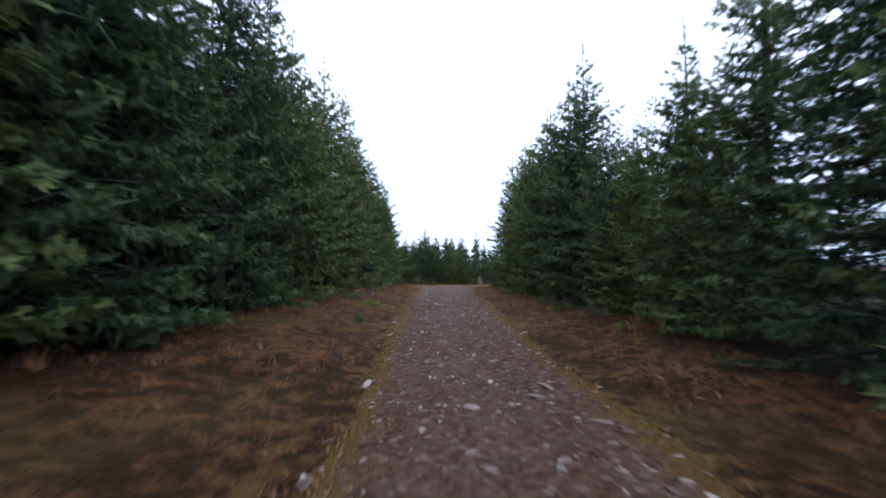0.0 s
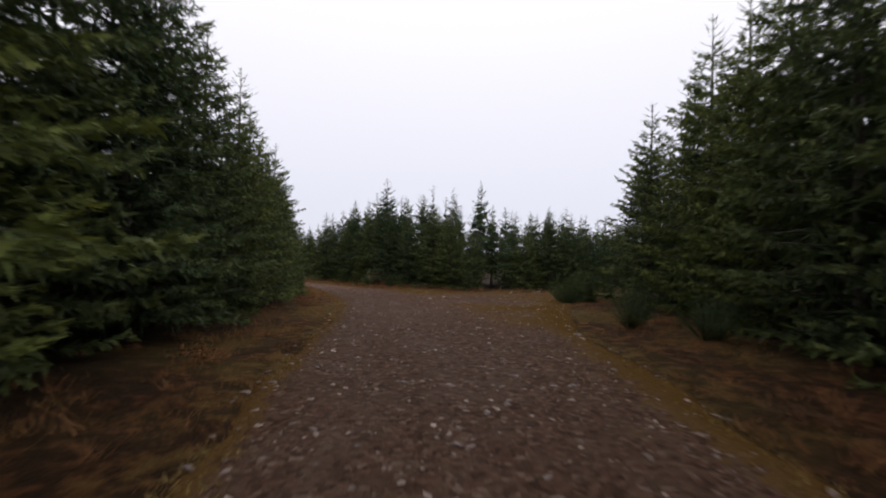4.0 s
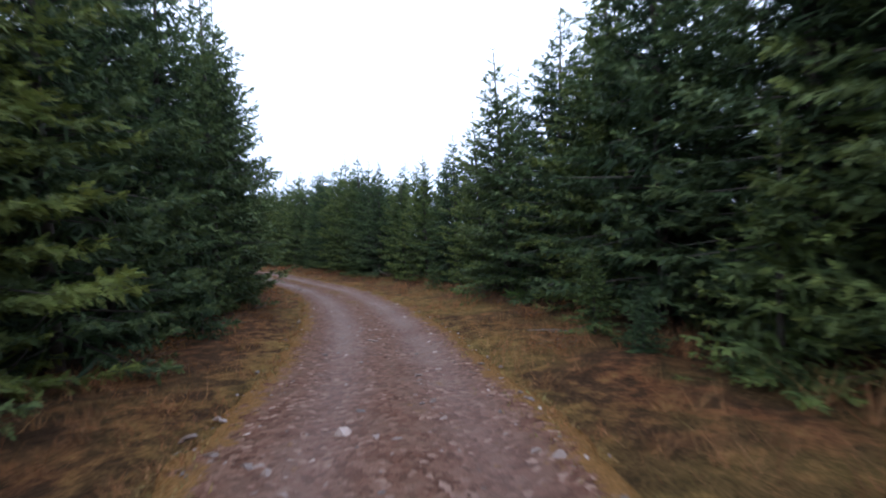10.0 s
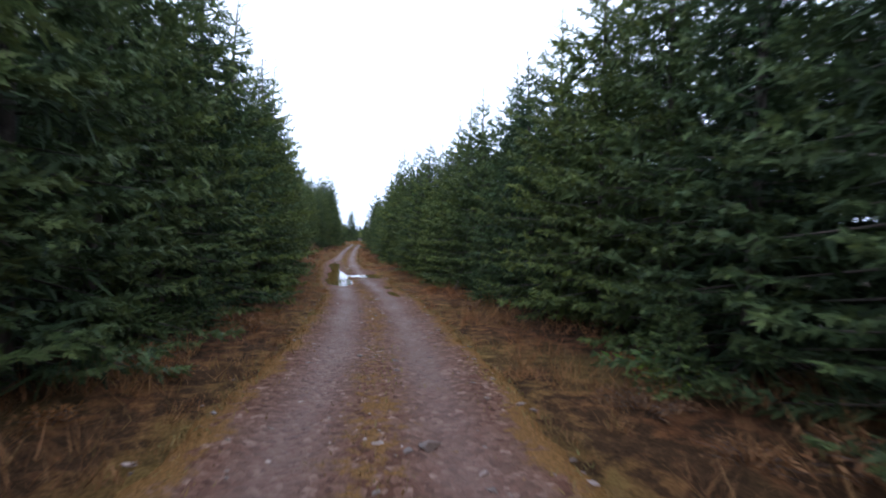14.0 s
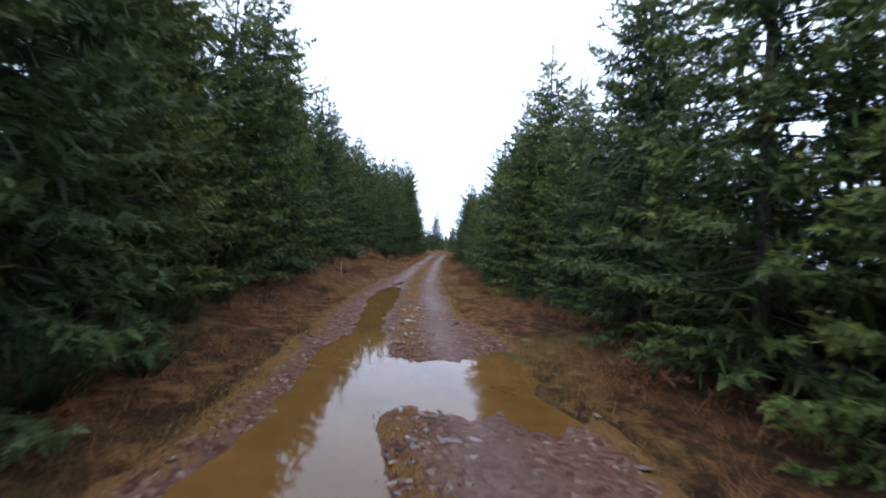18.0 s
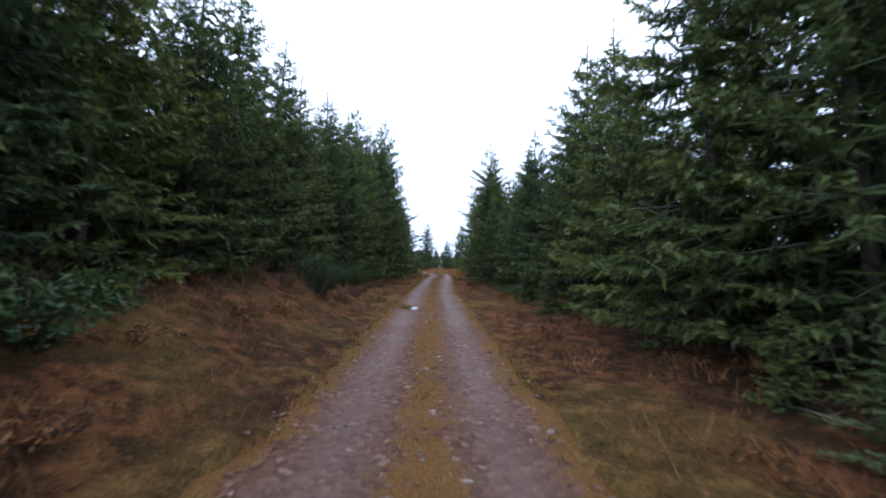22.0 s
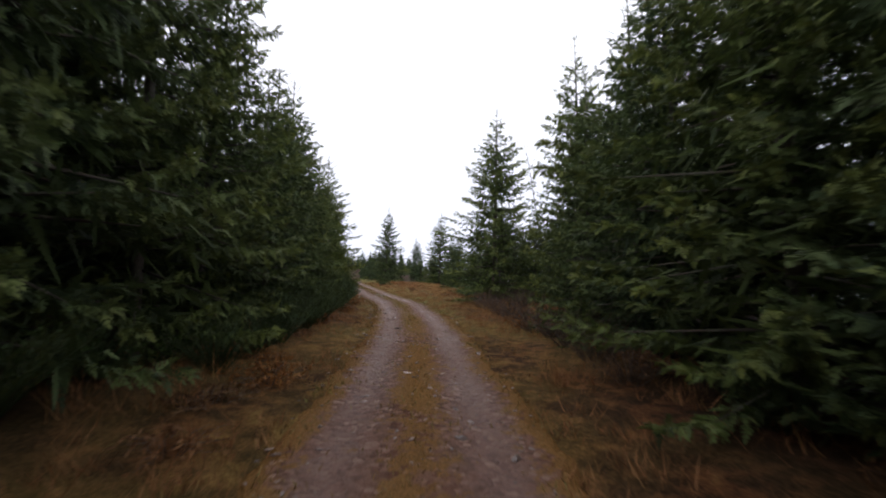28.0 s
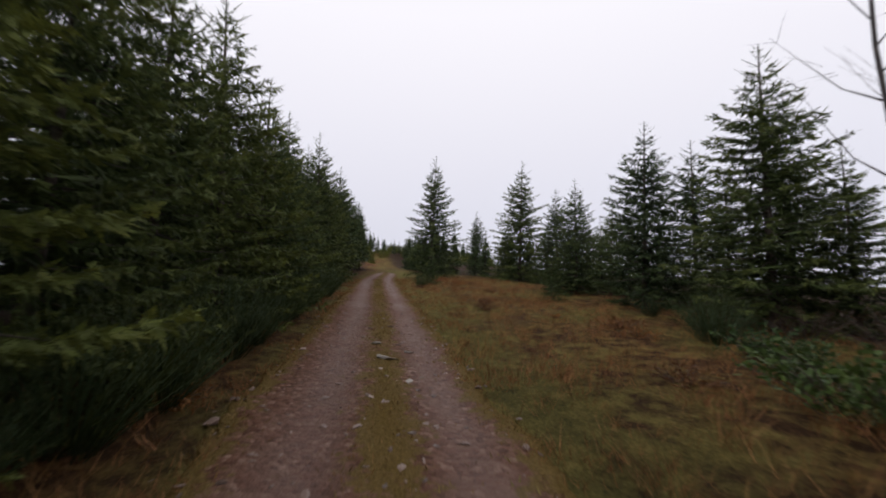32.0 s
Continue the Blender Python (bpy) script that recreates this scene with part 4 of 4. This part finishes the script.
for k in range(len(s)):
    ob = under("stone", STONES[k % 12], road)
    ob.matrix_basis = Matrix.LocRotScale((x[k], y[k], z[k] + 0.004), Euler((srng.normal(0, 0.15), srng.normal(0, 0.15), srng.uniform(0, 6.28))), (r[k] * 1.25, r[k] * 0.85, r[k] * 0.8))
# the small chippings, joined
s, d, r = scatter(6800)
r = np.clip(r * 0.85, 0.014, 0.08)
# rubble heaped between the puddles
n = 320
s = np.concatenate([s, srng.uniform(126.5, 139.5, n)])
d = np.concatenate([d, srng.normal(0.15, 0.32, n)])
r = np.concatenate([r, np.clip(0.045 * np.exp(srng.normal(0, 0.45, n)), 0.02, 0.12)])
x, y, z = on_track(s, d)
z = z + road_z(s, d)
cv, cf, n0 = [], [], 0
shape = [np.array([v.co[:] for v in m.vertices]) for m in STONES]
face = [[tuple(p.vertices) for p in m.polygons] for m in STONES]
for k in range(len(s)):
    q = k % 12
    a = srng.uniform(0, 6.28)
    ca, sa = math.cos(a), math.sin(a)
    w = shape[q] * r[k] * np.array([1.25, 0.8, 0.8])
    cv.append(np.stack([w[:, 0] * ca - w[:, 1] * sa + x[k], w[:, 0] * sa + w[:, 1] * ca + y[k], w[:, 2] + z[k]], 1))
    cf += [tuple(i + n0 for i in p) for p in face[q]]
    n0 += len(w)
ch = under("chippings", mesh_from("chippings", np.vstack(cv), cf, M_STONE), road, "loose pale stone chippings bedded in the track")
tagged(ch, kind="stuff")

# ---- undergrowth ----
def bush(name, label, category, seed, material, stalks, height, spread, leaf, leaf_w, per, droop=0.0, stem_mat=None, bare=0.15, upright=0.5):
    """A shrub: woody stems from one foot, and leaves along them."""
    rng = np.random.default_rng(seed)
    wood, base, way, width, roll, tip = [], [], [], [], [], []
    for _ in range(stalks):
        a, out = rng.uniform(0, 6.28), rng.uniform(0.1, 1.0) ** 0.7 * spread
        h = height * rng.uniform(0.6, 1.05) * (1 - 0.35 * (out / spread) ** 2)
        hd = np.array([math.cos(a), math.sin(a), 0.0])
        foot = hd * out * 0.2 + np.array([0, 0, -0.06])

        def place(t):
            return foot + hd * out * 0.85 * t ** 1.2 + np.array([0, 0, h * t - droop * h * t ** 3])
        wood.append(([place(0), place(0.5), place(0.96)], [0.004 * height + 0.002, 0.003 * height + 0.0015, 0.0015], 3))
        for t in np.linspace(bare, 1.0, per):
            t = min(1.0, t + rng.uniform(-0.03, 0.03))
            w = rng.normal(0, 1, 3) * (1 - upright) + np.array([0, 0, upright]) + hd * 0.3
            w *= leaf * rng.uniform(0.6, 1.25) / np.linalg.norm(w)
            base.append(place(t)), way.append(w), width.append(leaf_w * rng.uniform(0.7, 1.2)), roll.append(rng.uniform(0, 3.1)), tip.append(rng.uniform(0, 1) * t)
    thing = tagged(new(name), label, category, name.replace("_", " ") + " clumps by the track")
    tagged(under("stem", tubes("stem", wood, stem_mat or M_TWIG), thing), kind="stuff")
    v, f = kites(np.array(base), np.array(way), np.array(width), np.array(roll))
    tagged(under("foliage", mesh_from("foliage", v, f, material, False, {"tip": np.repeat(tip, 4)}), thing), kind="stuff")
    return thing


brng = np.random.default_rng(17)


def plant(kinds, places, lo=0.8, hi=1.2):
    """Sets the kinds out at places along the track; the first ones are the originals themselves."""
    for i, (s, d, *size) in enumerate(places):
        x, y, _ = on_track(s, d)
        m = pose(x, y, float(ground_z(x, y)[0]), 0, 0, brng.uniform(0, 360))
        ob = kinds[i] if i < len(kinds) else copy_thing(kinds[i % len(kinds)], m)
        ob.matrix_basis = m
        k = (size[0] if size else 1.0) * brng.uniform(lo, hi)
        ob.scale = (k * brng.uniform(0.9, 1.15), k * brng.uniform(0.9, 1.15), k)


M_BROOMSTEM = plain("green_broom_stem", (0.02, 0.04, 0.012), (0.045, 0.075, 0.022), 8, 0.8)
broom = [bush("broom_bush", "dark green broom bush with thin upright stalks on the verge", "bush", 70 + k, M_BROOM, 90, 1.1, 0.75, 0.10, 0.005, 22, upright=0.7, stem_mat=M_BROOMSTEM) for k in range(2)]
plant(broom, [(43.8, 7.1, 1.2), (46.3, 6.9, 1.1), (48.2, 8.6, 1.2), (45.0, 8.6, 1.0), (50.5, 10.2), (58.4, 12.6, 1.3), (57.2, 13.6, 1.2), (56.2, 10.3, 1.5), (55.2, 9.8, 1.3), (57.0, 11.2, 1.6), (56.2, 11.6, 1.7), (226.5, 2.6, 0.9), (229, 2.9, 0.7),
    (194.5, -3.1, 1.0), (196.4, -3.3, 1.2), (198.6, -2.9, 1.0), (201, -3.0, 1.2), (203.4, -2.8, 1.1), (206, -2.9, 1.2), (209, -2.8, 1.1), (212, -2.9, 1.2), (216, -3.0), (188, -3.2),
    (208.5, 7.0, 1.0), (210.2, 8.2, 1.1), (213, 8.6, 0.9), (200, 5.4, 0.9), (182, 3.6, 0.8), (121, -3.6, 0.9), (107, -3.5, 0.8), (134, -3.9, 0.8), (136.2, -4.2, 1.0)]
    + [(131.6, -3.1, 0.9), (130.4, -3.3, 0.8)]
    + [(k, -2.75 + 0.28 * math.sin(k * 5.1), 1.1 + 0.4 * math.sin(k * 3.3)) for k in np.arange(184.5, 224, 1.25)]
    + [(k, -3.75 + 0.3 * math.sin(k * 4.1), 1.0 + 0.3 * math.sin(k * 2.7)) for k in np.arange(161, 184, 1.6)])

laurel = [bush("evergreen_shrub", "low shrub with glossy dark evergreen leaves under the spruces", "shrub", 80 + k, M_LEAF, 44, 0.95, 0.8, 0.085, 0.020, 22, 0.25, upright=0.15) for k in range(2)]
plant(laurel, [(204.3, 4.9, 1.25), (205.6, 5.7, 1.1), (207.2, 6.8, 1.0), (166.8, -5.2, 1.9), (165.0, -5.0, 1.7), (168.6, -4.6, 1.8), (163.2, -5.2, 1.6), (162.4, -4.0, 1.2), (164.2, -3.9, 1.1), (166.4, -3.8, 1.1), (170.2, -4.3, 1.4), (127.6, -4.2, 1.3), (124.8, -4.0, 1.2), (183.3, -4.3, 1.2), (184.8, -3.9, 1.0), (181.8, -4.4, 1.1), (7.2, -4.6, 0.5), (9.2, -4.4, 0.45), (17.4, -3.2, 0.5), (82.0, -4.9, 0.9), (80.4, -4.9, 0.8),
    (74.2, -4.3, 1.1), (75.8, -4.6, 0.9), (72.0, -4.4, 0.9), (80.6, 4.4, 0.9), (81.8, 4.9, 0.8), (57, -4.2, 0.8), (59, -4.3, 0.9), (92, 4.8, 0.8), (128, -4.4, 0.8), (126.4, -4.6, 1.0), (12.3, -1.95, 0.35), (214, -3.6), (100, -4.1, 0.8), (168, 4.2, 0.8), (149, 4.0, 0.8), (144.2, -5.2, 1.3), (143.0, -5.0, 1.2), (145.5, -5.4, 1.1), (152.0, -4.2, 1.1), (153.4, -4.5, 1.0)])

M_FERN = leaf_mat("bright_fern_leaf", (0.07, 0.12, 0.02), (0.14, 0.21, 0.035), (0.22, 0.28, 0.05), 0.6, 0.3)
fern = [bush("fern", "small bright green fern on the bare bank", "fern", 85 + k, M_FERN, 16, 0.5, 0.45, 0.10, 0.016, 12, 0.45, upright=0.1) for k in range(2)]
plant(fern, [(17.2, -2.4, 0.8), (17.8, -2.7, 0.6), (15.7, 4.6, 0.7), (14.6, 3.7, 0.6), (16.4, 5.2, 0.7), (109.4, 4.4, 1.5), (109.0, 4.2, 1.2), (19.4, -3.4, 0.6), (11.0, 5.1, 0.6)])

bramble = [bush("withered_bramble", "tall withered bramble with a few pale leaves and reddish canes", "shrub", 90 + k, M_PALELEAF, 16, 2.3, 0.9, 0.11, 0.032, 7, 0.2, stem_mat=plain("red_brown_cane", (0.10, 0.045, 0.03), (0.20, 0.10, 0.07), 8, 0.7), bare=0.3, upright=0.1) for k in range(2)]
plant(bramble, [(78.6, 4.3, 1.0), (79.6, 4.7, 1.1), (77.6, 4.9, 0.9), (80.8, 4.9, 1.0), (106.2, 5.2, 0.6)])

M_BRACKEN = leaf_mat("dead_bracken", (0.077, 0.032, 0.015), (0.169, 0.075, 0.034), (0.260, 0.130, 0.056), 0.8, 0.2)
bracken = [bush("dead_bracken", "clump of dead orange-brown bracken on the verge", "bracken", 100 + k, M_BRACKEN, 30, 0.5, 0.5, 0.09, 0.011, 11, 0.5, upright=0.2) for k in range(3)]
spots = []
for s in np.arange(-2, 232, 1.15):
    for side, edge, front in ((-1, LEFT_EDGE, LEFT_TREES), (1, RIGHT_EDGE, RIGHT_TREES)):
        chance = float(np.interp(s, [0, 30, 60, 76, 90, 130, 165, 200], [0.35, 0.3, 0.15, 0.4, 0.5, 0.9, 0.75, 0.7]))
        if brng.random() > chance or (side > 0 and 50 < s < 70):
            continue
        e, f = float(table(s, edge)), float(table(s, front))
        spots.append((s + brng.uniform(-0.4, 0.4), side * (e + 0.7 + (min(f - 0.8, e + 5.0) - e - 0.7) * brng.random() ** 0.8), brng.uniform(0.65, 1.35)))
plant(bracken, spots[:270], 0.7, 1.3)

M_SCRUB = leaf_mat("dead_scrub_leaf", (0.035, 0.018, 0.012), (0.075, 0.04, 0.022), (0.11, 0.07, 0.035), 0.8, 0.15)
scrub = [bush("leafless_scrub", "tangle of dark red-brown leafless scrub at the forest edge", "scrub", 110 + k, M_SCRUB, 46, 1.3, 1.0, 0.12, 0.006, 14, 0.2, upright=0.35) for k in range(2)]
plant(scrub, [(199.0, 5.0, 0.9), (200.6, 6.2, 1.1), (202.2, 5.4, 0.8), (201.8, 7.6, 1.2), (203.6, 6.8, 1.0), (204.4, 8.4, 1.2), (197.6, 6.4, 1.1), (198.8, 7.9, 1.2), (206.4, 8.8, 1.1), (196.2, 5.2, 0.9), (208.8, 9.6, 1.1), (211.5, 9.9, 1.0), (194.6, 4.6, 0.8), (155.6, -5.2, 0.8), (160.4, -3.4, 0.6), (161.6, -3.0, 0.55), (163.4, -2.9, 0.6), (165.4, -2.9, 0.55), (167.6, -3.0, 0.6), (169.8, -2.8, 0.55), (159.2, -4.0, 0.7), (172.5, -3.0, 0.6), (158.4, -4.6, 0.7), (152.6, -5.0, 0.8), (33.5, 4.9, 0.7), (12.6, 5.0, 0.7), (15.0, 4.6, 0.6)]
    + [(k, 3.35 + 0.3 * math.sin(k * 4.7), 0.85 + 0.2 * math.sin(k * 2.9)) for k in np.arange(184, 198, 1.3)])

# young spruces that have seeded in the verge
young = [spruce(61 + k, "young bright green spruce seedling in the verge", 1, R=3.2, H=7.0, low=0.2) for k in range(2)]
for k in young:
    k.name = "young_spruce"
for i, (s, d, h) in enumerate([(117.5, 3.7, 1.5), (119.2, 4.1, 1.9), (113, -3.6, 1.6), (150.6, 3.9, 1.7), (152, 4.0, 1.3), (141, 3.9, 1.6), (98, 4.0, 1.5), (87, 4.0, 1.8), (85.5, 3.9, 1.3), (57.4, 12.0, 2.3), (55.6, 11.2, 1.8), (73.6, 5.2, 1.2), (75.4, 4.9, 1.4), (104, -3.6, 1.5), (90, -3.8, 1.7), (68, -3.8, 1.5), (160.2, 3.6, 1.6), (162.6, 3.4, 1.5), (170.8, 3.7, 1.6), (176.4, 3.5, 1.4), (186.5, 3.4, 1.5), (35.4, 4.7, 1.4), (26, 4.3, 1.3), (18, 4.9, 1.6), (228, 3.4, 2.2), (218, 7.4, 1.8), (111, -3.9, 1.9), (131, -4.3, 1.5), (192, -3.4, 1.6), (177.5, -3.5, 1.6), (202, 8.4, 2.6), (221, 9.0, 2.4), (162.9, 3.7, 1.9), (108.6, 3.9, 1.6), (83.9, 4.5, 3.2), (148.1, 3.8, 1.9)]):
    x, y, _ = on_track(s, d)
    m = pose(x, y, float(ground_z(x, y)[0]), 0, 0, brng.uniform(0, 360))
    ob = young[i] if i < 2 else copy_thing(young[i % 2], m)
    ob.matrix_basis = m
    ob.scale = (h / 7, h / 7, h / 7)

# two yellowing conifers among the green ones
for i, (s, d, h) in enumerate([(141.6, -5.0, 9.2), (134.6, -5.2, 8.4)]):
    x, y, _ = on_track(s, d)
    ob = spruce(120 + i, "slender conifer with yellow-green needles among darker spruces", 0, M_LARCH, R=2.0, low=0.6, slope=0.7)
    ob.name = "yellowing_conifer"
    ob.matrix_basis = pose(x, y, float(ground_z(x, y)[0]))
    ob.scale = (h / 9, h / 9, h / 9)


# ---- bare trees, dead wood, post ----
def bare_tree(seed, x, y, height, label, lean=(0.0, 0.0)):
    rng = np.random.default_rng(seed)
    thing = tagged(new("bare_birch"), label, "tree", "leafless birches")
    z0 = float(ground_z(x, y)[0])
    thing.matrix_basis = pose(x, y, z0)
    bend = rng.normal(0, 0.25, 2)

    def stem(t):
        return np.array([lean[0] * t + bend[0] * t * t * 1.2 + 0.06 * math.sin(t * 9), lean[1] * t + bend[1] * t * t * 1.2 + 0.05 * math.cos(t * 7), -0.2 + (height + 0.2) * t])
    ts = np.linspace(0, 1, 9)
    under("trunk", tubes("trunk", [([stem(t) for t in ts], [0.005 + 0.0048 * height * (1 - t) ** 0.8 for t in ts], 7)], M_BIRCH), thing)
    for k in range(17):
        t = 0.25 + 0.7 * k / 17
        a = k * 2.4 + rng.uniform(-0.4, 0.4)
        L = height * 0.26 * (1.15 - t) * rng.uniform(0.7, 1.2) + 0.2
        hd = np.array([math.cos(a), math.sin(a), 0])
        p = [stem(t) + hd * L * u * 0.8 + np.array([0, 0, L * (0.5 * u + 0.5 * u * u)]) + rng.normal(0, 0.02, 3) for u in (0, 0.35, 0.7, 1)]
        p[0] = stem(t)
        branch = under("branch", tubes("branch", [(p, [0.018 * (1.2 - t) + 0.004, 0.010, 0.006, 0.002], 4)], M_BIRCH), thing)
        group = []
        for _ in range(5):
            u = rng.uniform(0.25, 0.95)
            q = p[0] + (p[3] - p[0]) * u
            w = (hd + rng.normal(0, 0.7, 3)) * L * 0.22 + np.array([0, 0, L * 0.2])
            group.append(([q, q + w * 0.5, q + w + rng.normal(0, 0.02, 3)], [0.005, 0.0035, 0.0015], 3))
        tagged(under("twigs", tubes("twigs", group, M_BIRCH), branch), kind="stuff")


bare_tree(5, -107.6, 151.2, 9.6, "leafless birch with a thin crooked trunk beside a spruce", (-0.7, -1.0))
bare_tree(6, -113.7, 153.1, 10.4, "leafless birch with many thin upswept twigs", (-0.6, -1.1))
bare_tree(9, -113.4, 154.2, 9.4, "slender leafless birch close beside another")
bare_tree(8, -106.2, 149.6, 4.2, "small leafless sapling in reddish scrub")


def dead_wood(name, label, points, radius, twigs, seed):
    rng = np.random.default_rng(seed)
    thing = tagged(new(name), label, "dead wood")
    p = [np.array(q, float) for q in points]
    thing.matrix_basis = pose(*p[0])
    q = [v - p[0] for v in p]
    under("stem", tubes("stem", [(q, [radius * (1 - 0.5 * i / len(q)) for i in range(len(q))], 7)], M_DEADWOOD), thing)
    for _ in range(twigs):
        u = rng.random()
        c = q[0] + (q[-1] - q[0]) * u
        w = rng.normal(0, 1, 3)
        w[2] = abs(w[2]) * 0.7
        w *= rng.uniform(0.25, 0.6) / np.linalg.norm(w)
        under("twig", tubes("twig", [([c, c + w * 0.5 + rng.normal(0, 0.03, 3), c + w], [radius * 0.4, radius * 0.3, radius * 0.1], 4)], M_DEADWOOD), thing)


def lie(s, d, up):
    x, y, _ = on_track(s, d)
    return (float(x), float(y), float(ground_z(x, y)[0]) + up)


dead_wood("fallen_log", "short grey fallen log at the edge of the side road", [lie(63.6, 11.6, 0.08), lie(63.9, 12.5, 0.08), lie(64.1, 13.5, 0.08)], 0.09, 2, 1)
dead_wood("fallen_branch", "pale dead branch lying on the bank", [lie(31.7, -5.4, 0.16), lie(30.6, -4.5, 0.10), lie(29.5, -3.6, 0.03)], 0.028, 5, 2)
dead_wood("fallen_stick", "thin pale stick lying in the verge", [lie(123.5, 1.95, 0.04), lie(122.9, 2.1, 0.05), lie(122.2, 2.25, 0.03)], 0.016, 2, 3)
dead_wood("uprooted_stump", "tangle of bare grey roots under the spruces", [lie(105.6, 5.0, 0.1), lie(106.3, 4.7, 0.4), lie(106.9, 4.9, 0.75)], 0.08, 14, 4)
dead_wood("broken_stump", "dull brown broken stump at the forest edge", [lie(122.7, 4.3, -0.05), lie(122.72, 4.32, 0.25), lie(122.8, 4.36, 0.55)], 0.10, 4, 6)
for k in range(9):
    s = float(brng.uniform(0, 215))
    d = float(brng.choice([-1, 1]) * (brng.uniform(0.3, 1.6) + 2.6))
    if 38 < s < 70 and d > 0:
        d = -d
    a = float(brng.uniform(-0.8, 0.8))
    dead_wood("fallen_branch", "dead brown branch lying in the verge", [lie(s, d, 0.04), lie(s + 0.5, d + a * 0.5, 0.08), lie(s + 1.0, d + a, 0.03)], 0.018, 4, 30 + k)

post = tagged(new("marker_post"), "thin white marker post with a faded yellow top", "post")
px_, py_, pz_ = lie(146.4, -3.45, 0)
post.matrix_basis = pose(px_, py_, pz_ - 0.27, 2, -3, 20)
under("shaft", tubes("shaft", [([(0, 0, 0.05), (0, 0, 0.3), (0, 0, 0.62)], [0.017, 0.016, 0.016], 8)], M_POST), post)
under("cap", tubes("cap", [([(0, 0, 0.62), (0, 0, 0.88), (0, 0, 0.90)], [0.019, 0.018, 0.010], 8)], M_YELLOW), post, "faded yellow painted top")

# ---- stones thrown up along the left bank, and two flat slabs in the track ----
vr = np.random.default_rng(41)
for k in range(60):
    s, d = vr.uniform(16, 38), -vr.normal(3.55, 0.3)
    x, y, z = lie(s, d, 0.01)
    r = float(np.clip(0.05 * math.exp(vr.normal(0.2, 0.5)), 0.03, 0.17))
    ob = under("stone", STONES[k % 12], ground)
    ob.matrix_basis = Matrix.LocRotScale((x, y, z), Euler((vr.normal(0, 0.3), vr.normal(0, 0.3), vr.uniform(0, 6.28))), (r, r, r * 1.3))
SLAB = STONES[5].copy()
SLAB.materials[0] = plain("pale_slab", (0.27, 0.24, 0.20), (0.42, 0.385, 0.335), 9, 0.6)
for s, d, r in ((208.1, 0.1, 0.32), (209.5, -0.12, 0.22), (208.6, 0.5, 0.16), (206.6, 0.35, 0.12)):
    x, y, z = on_track(s, d, float(road_z(np.array([s]), np.array([d]))[0]) + 0.02)
    ob = under("stone", SLAB, road, "large pale flat slab bedded in the track")
    ob.matrix_basis = Matrix.LocRotScale((float(x), float(y), float(z) + 0.01), Euler((0, 0, s)), (r, r * 0.8, r * 0.35))
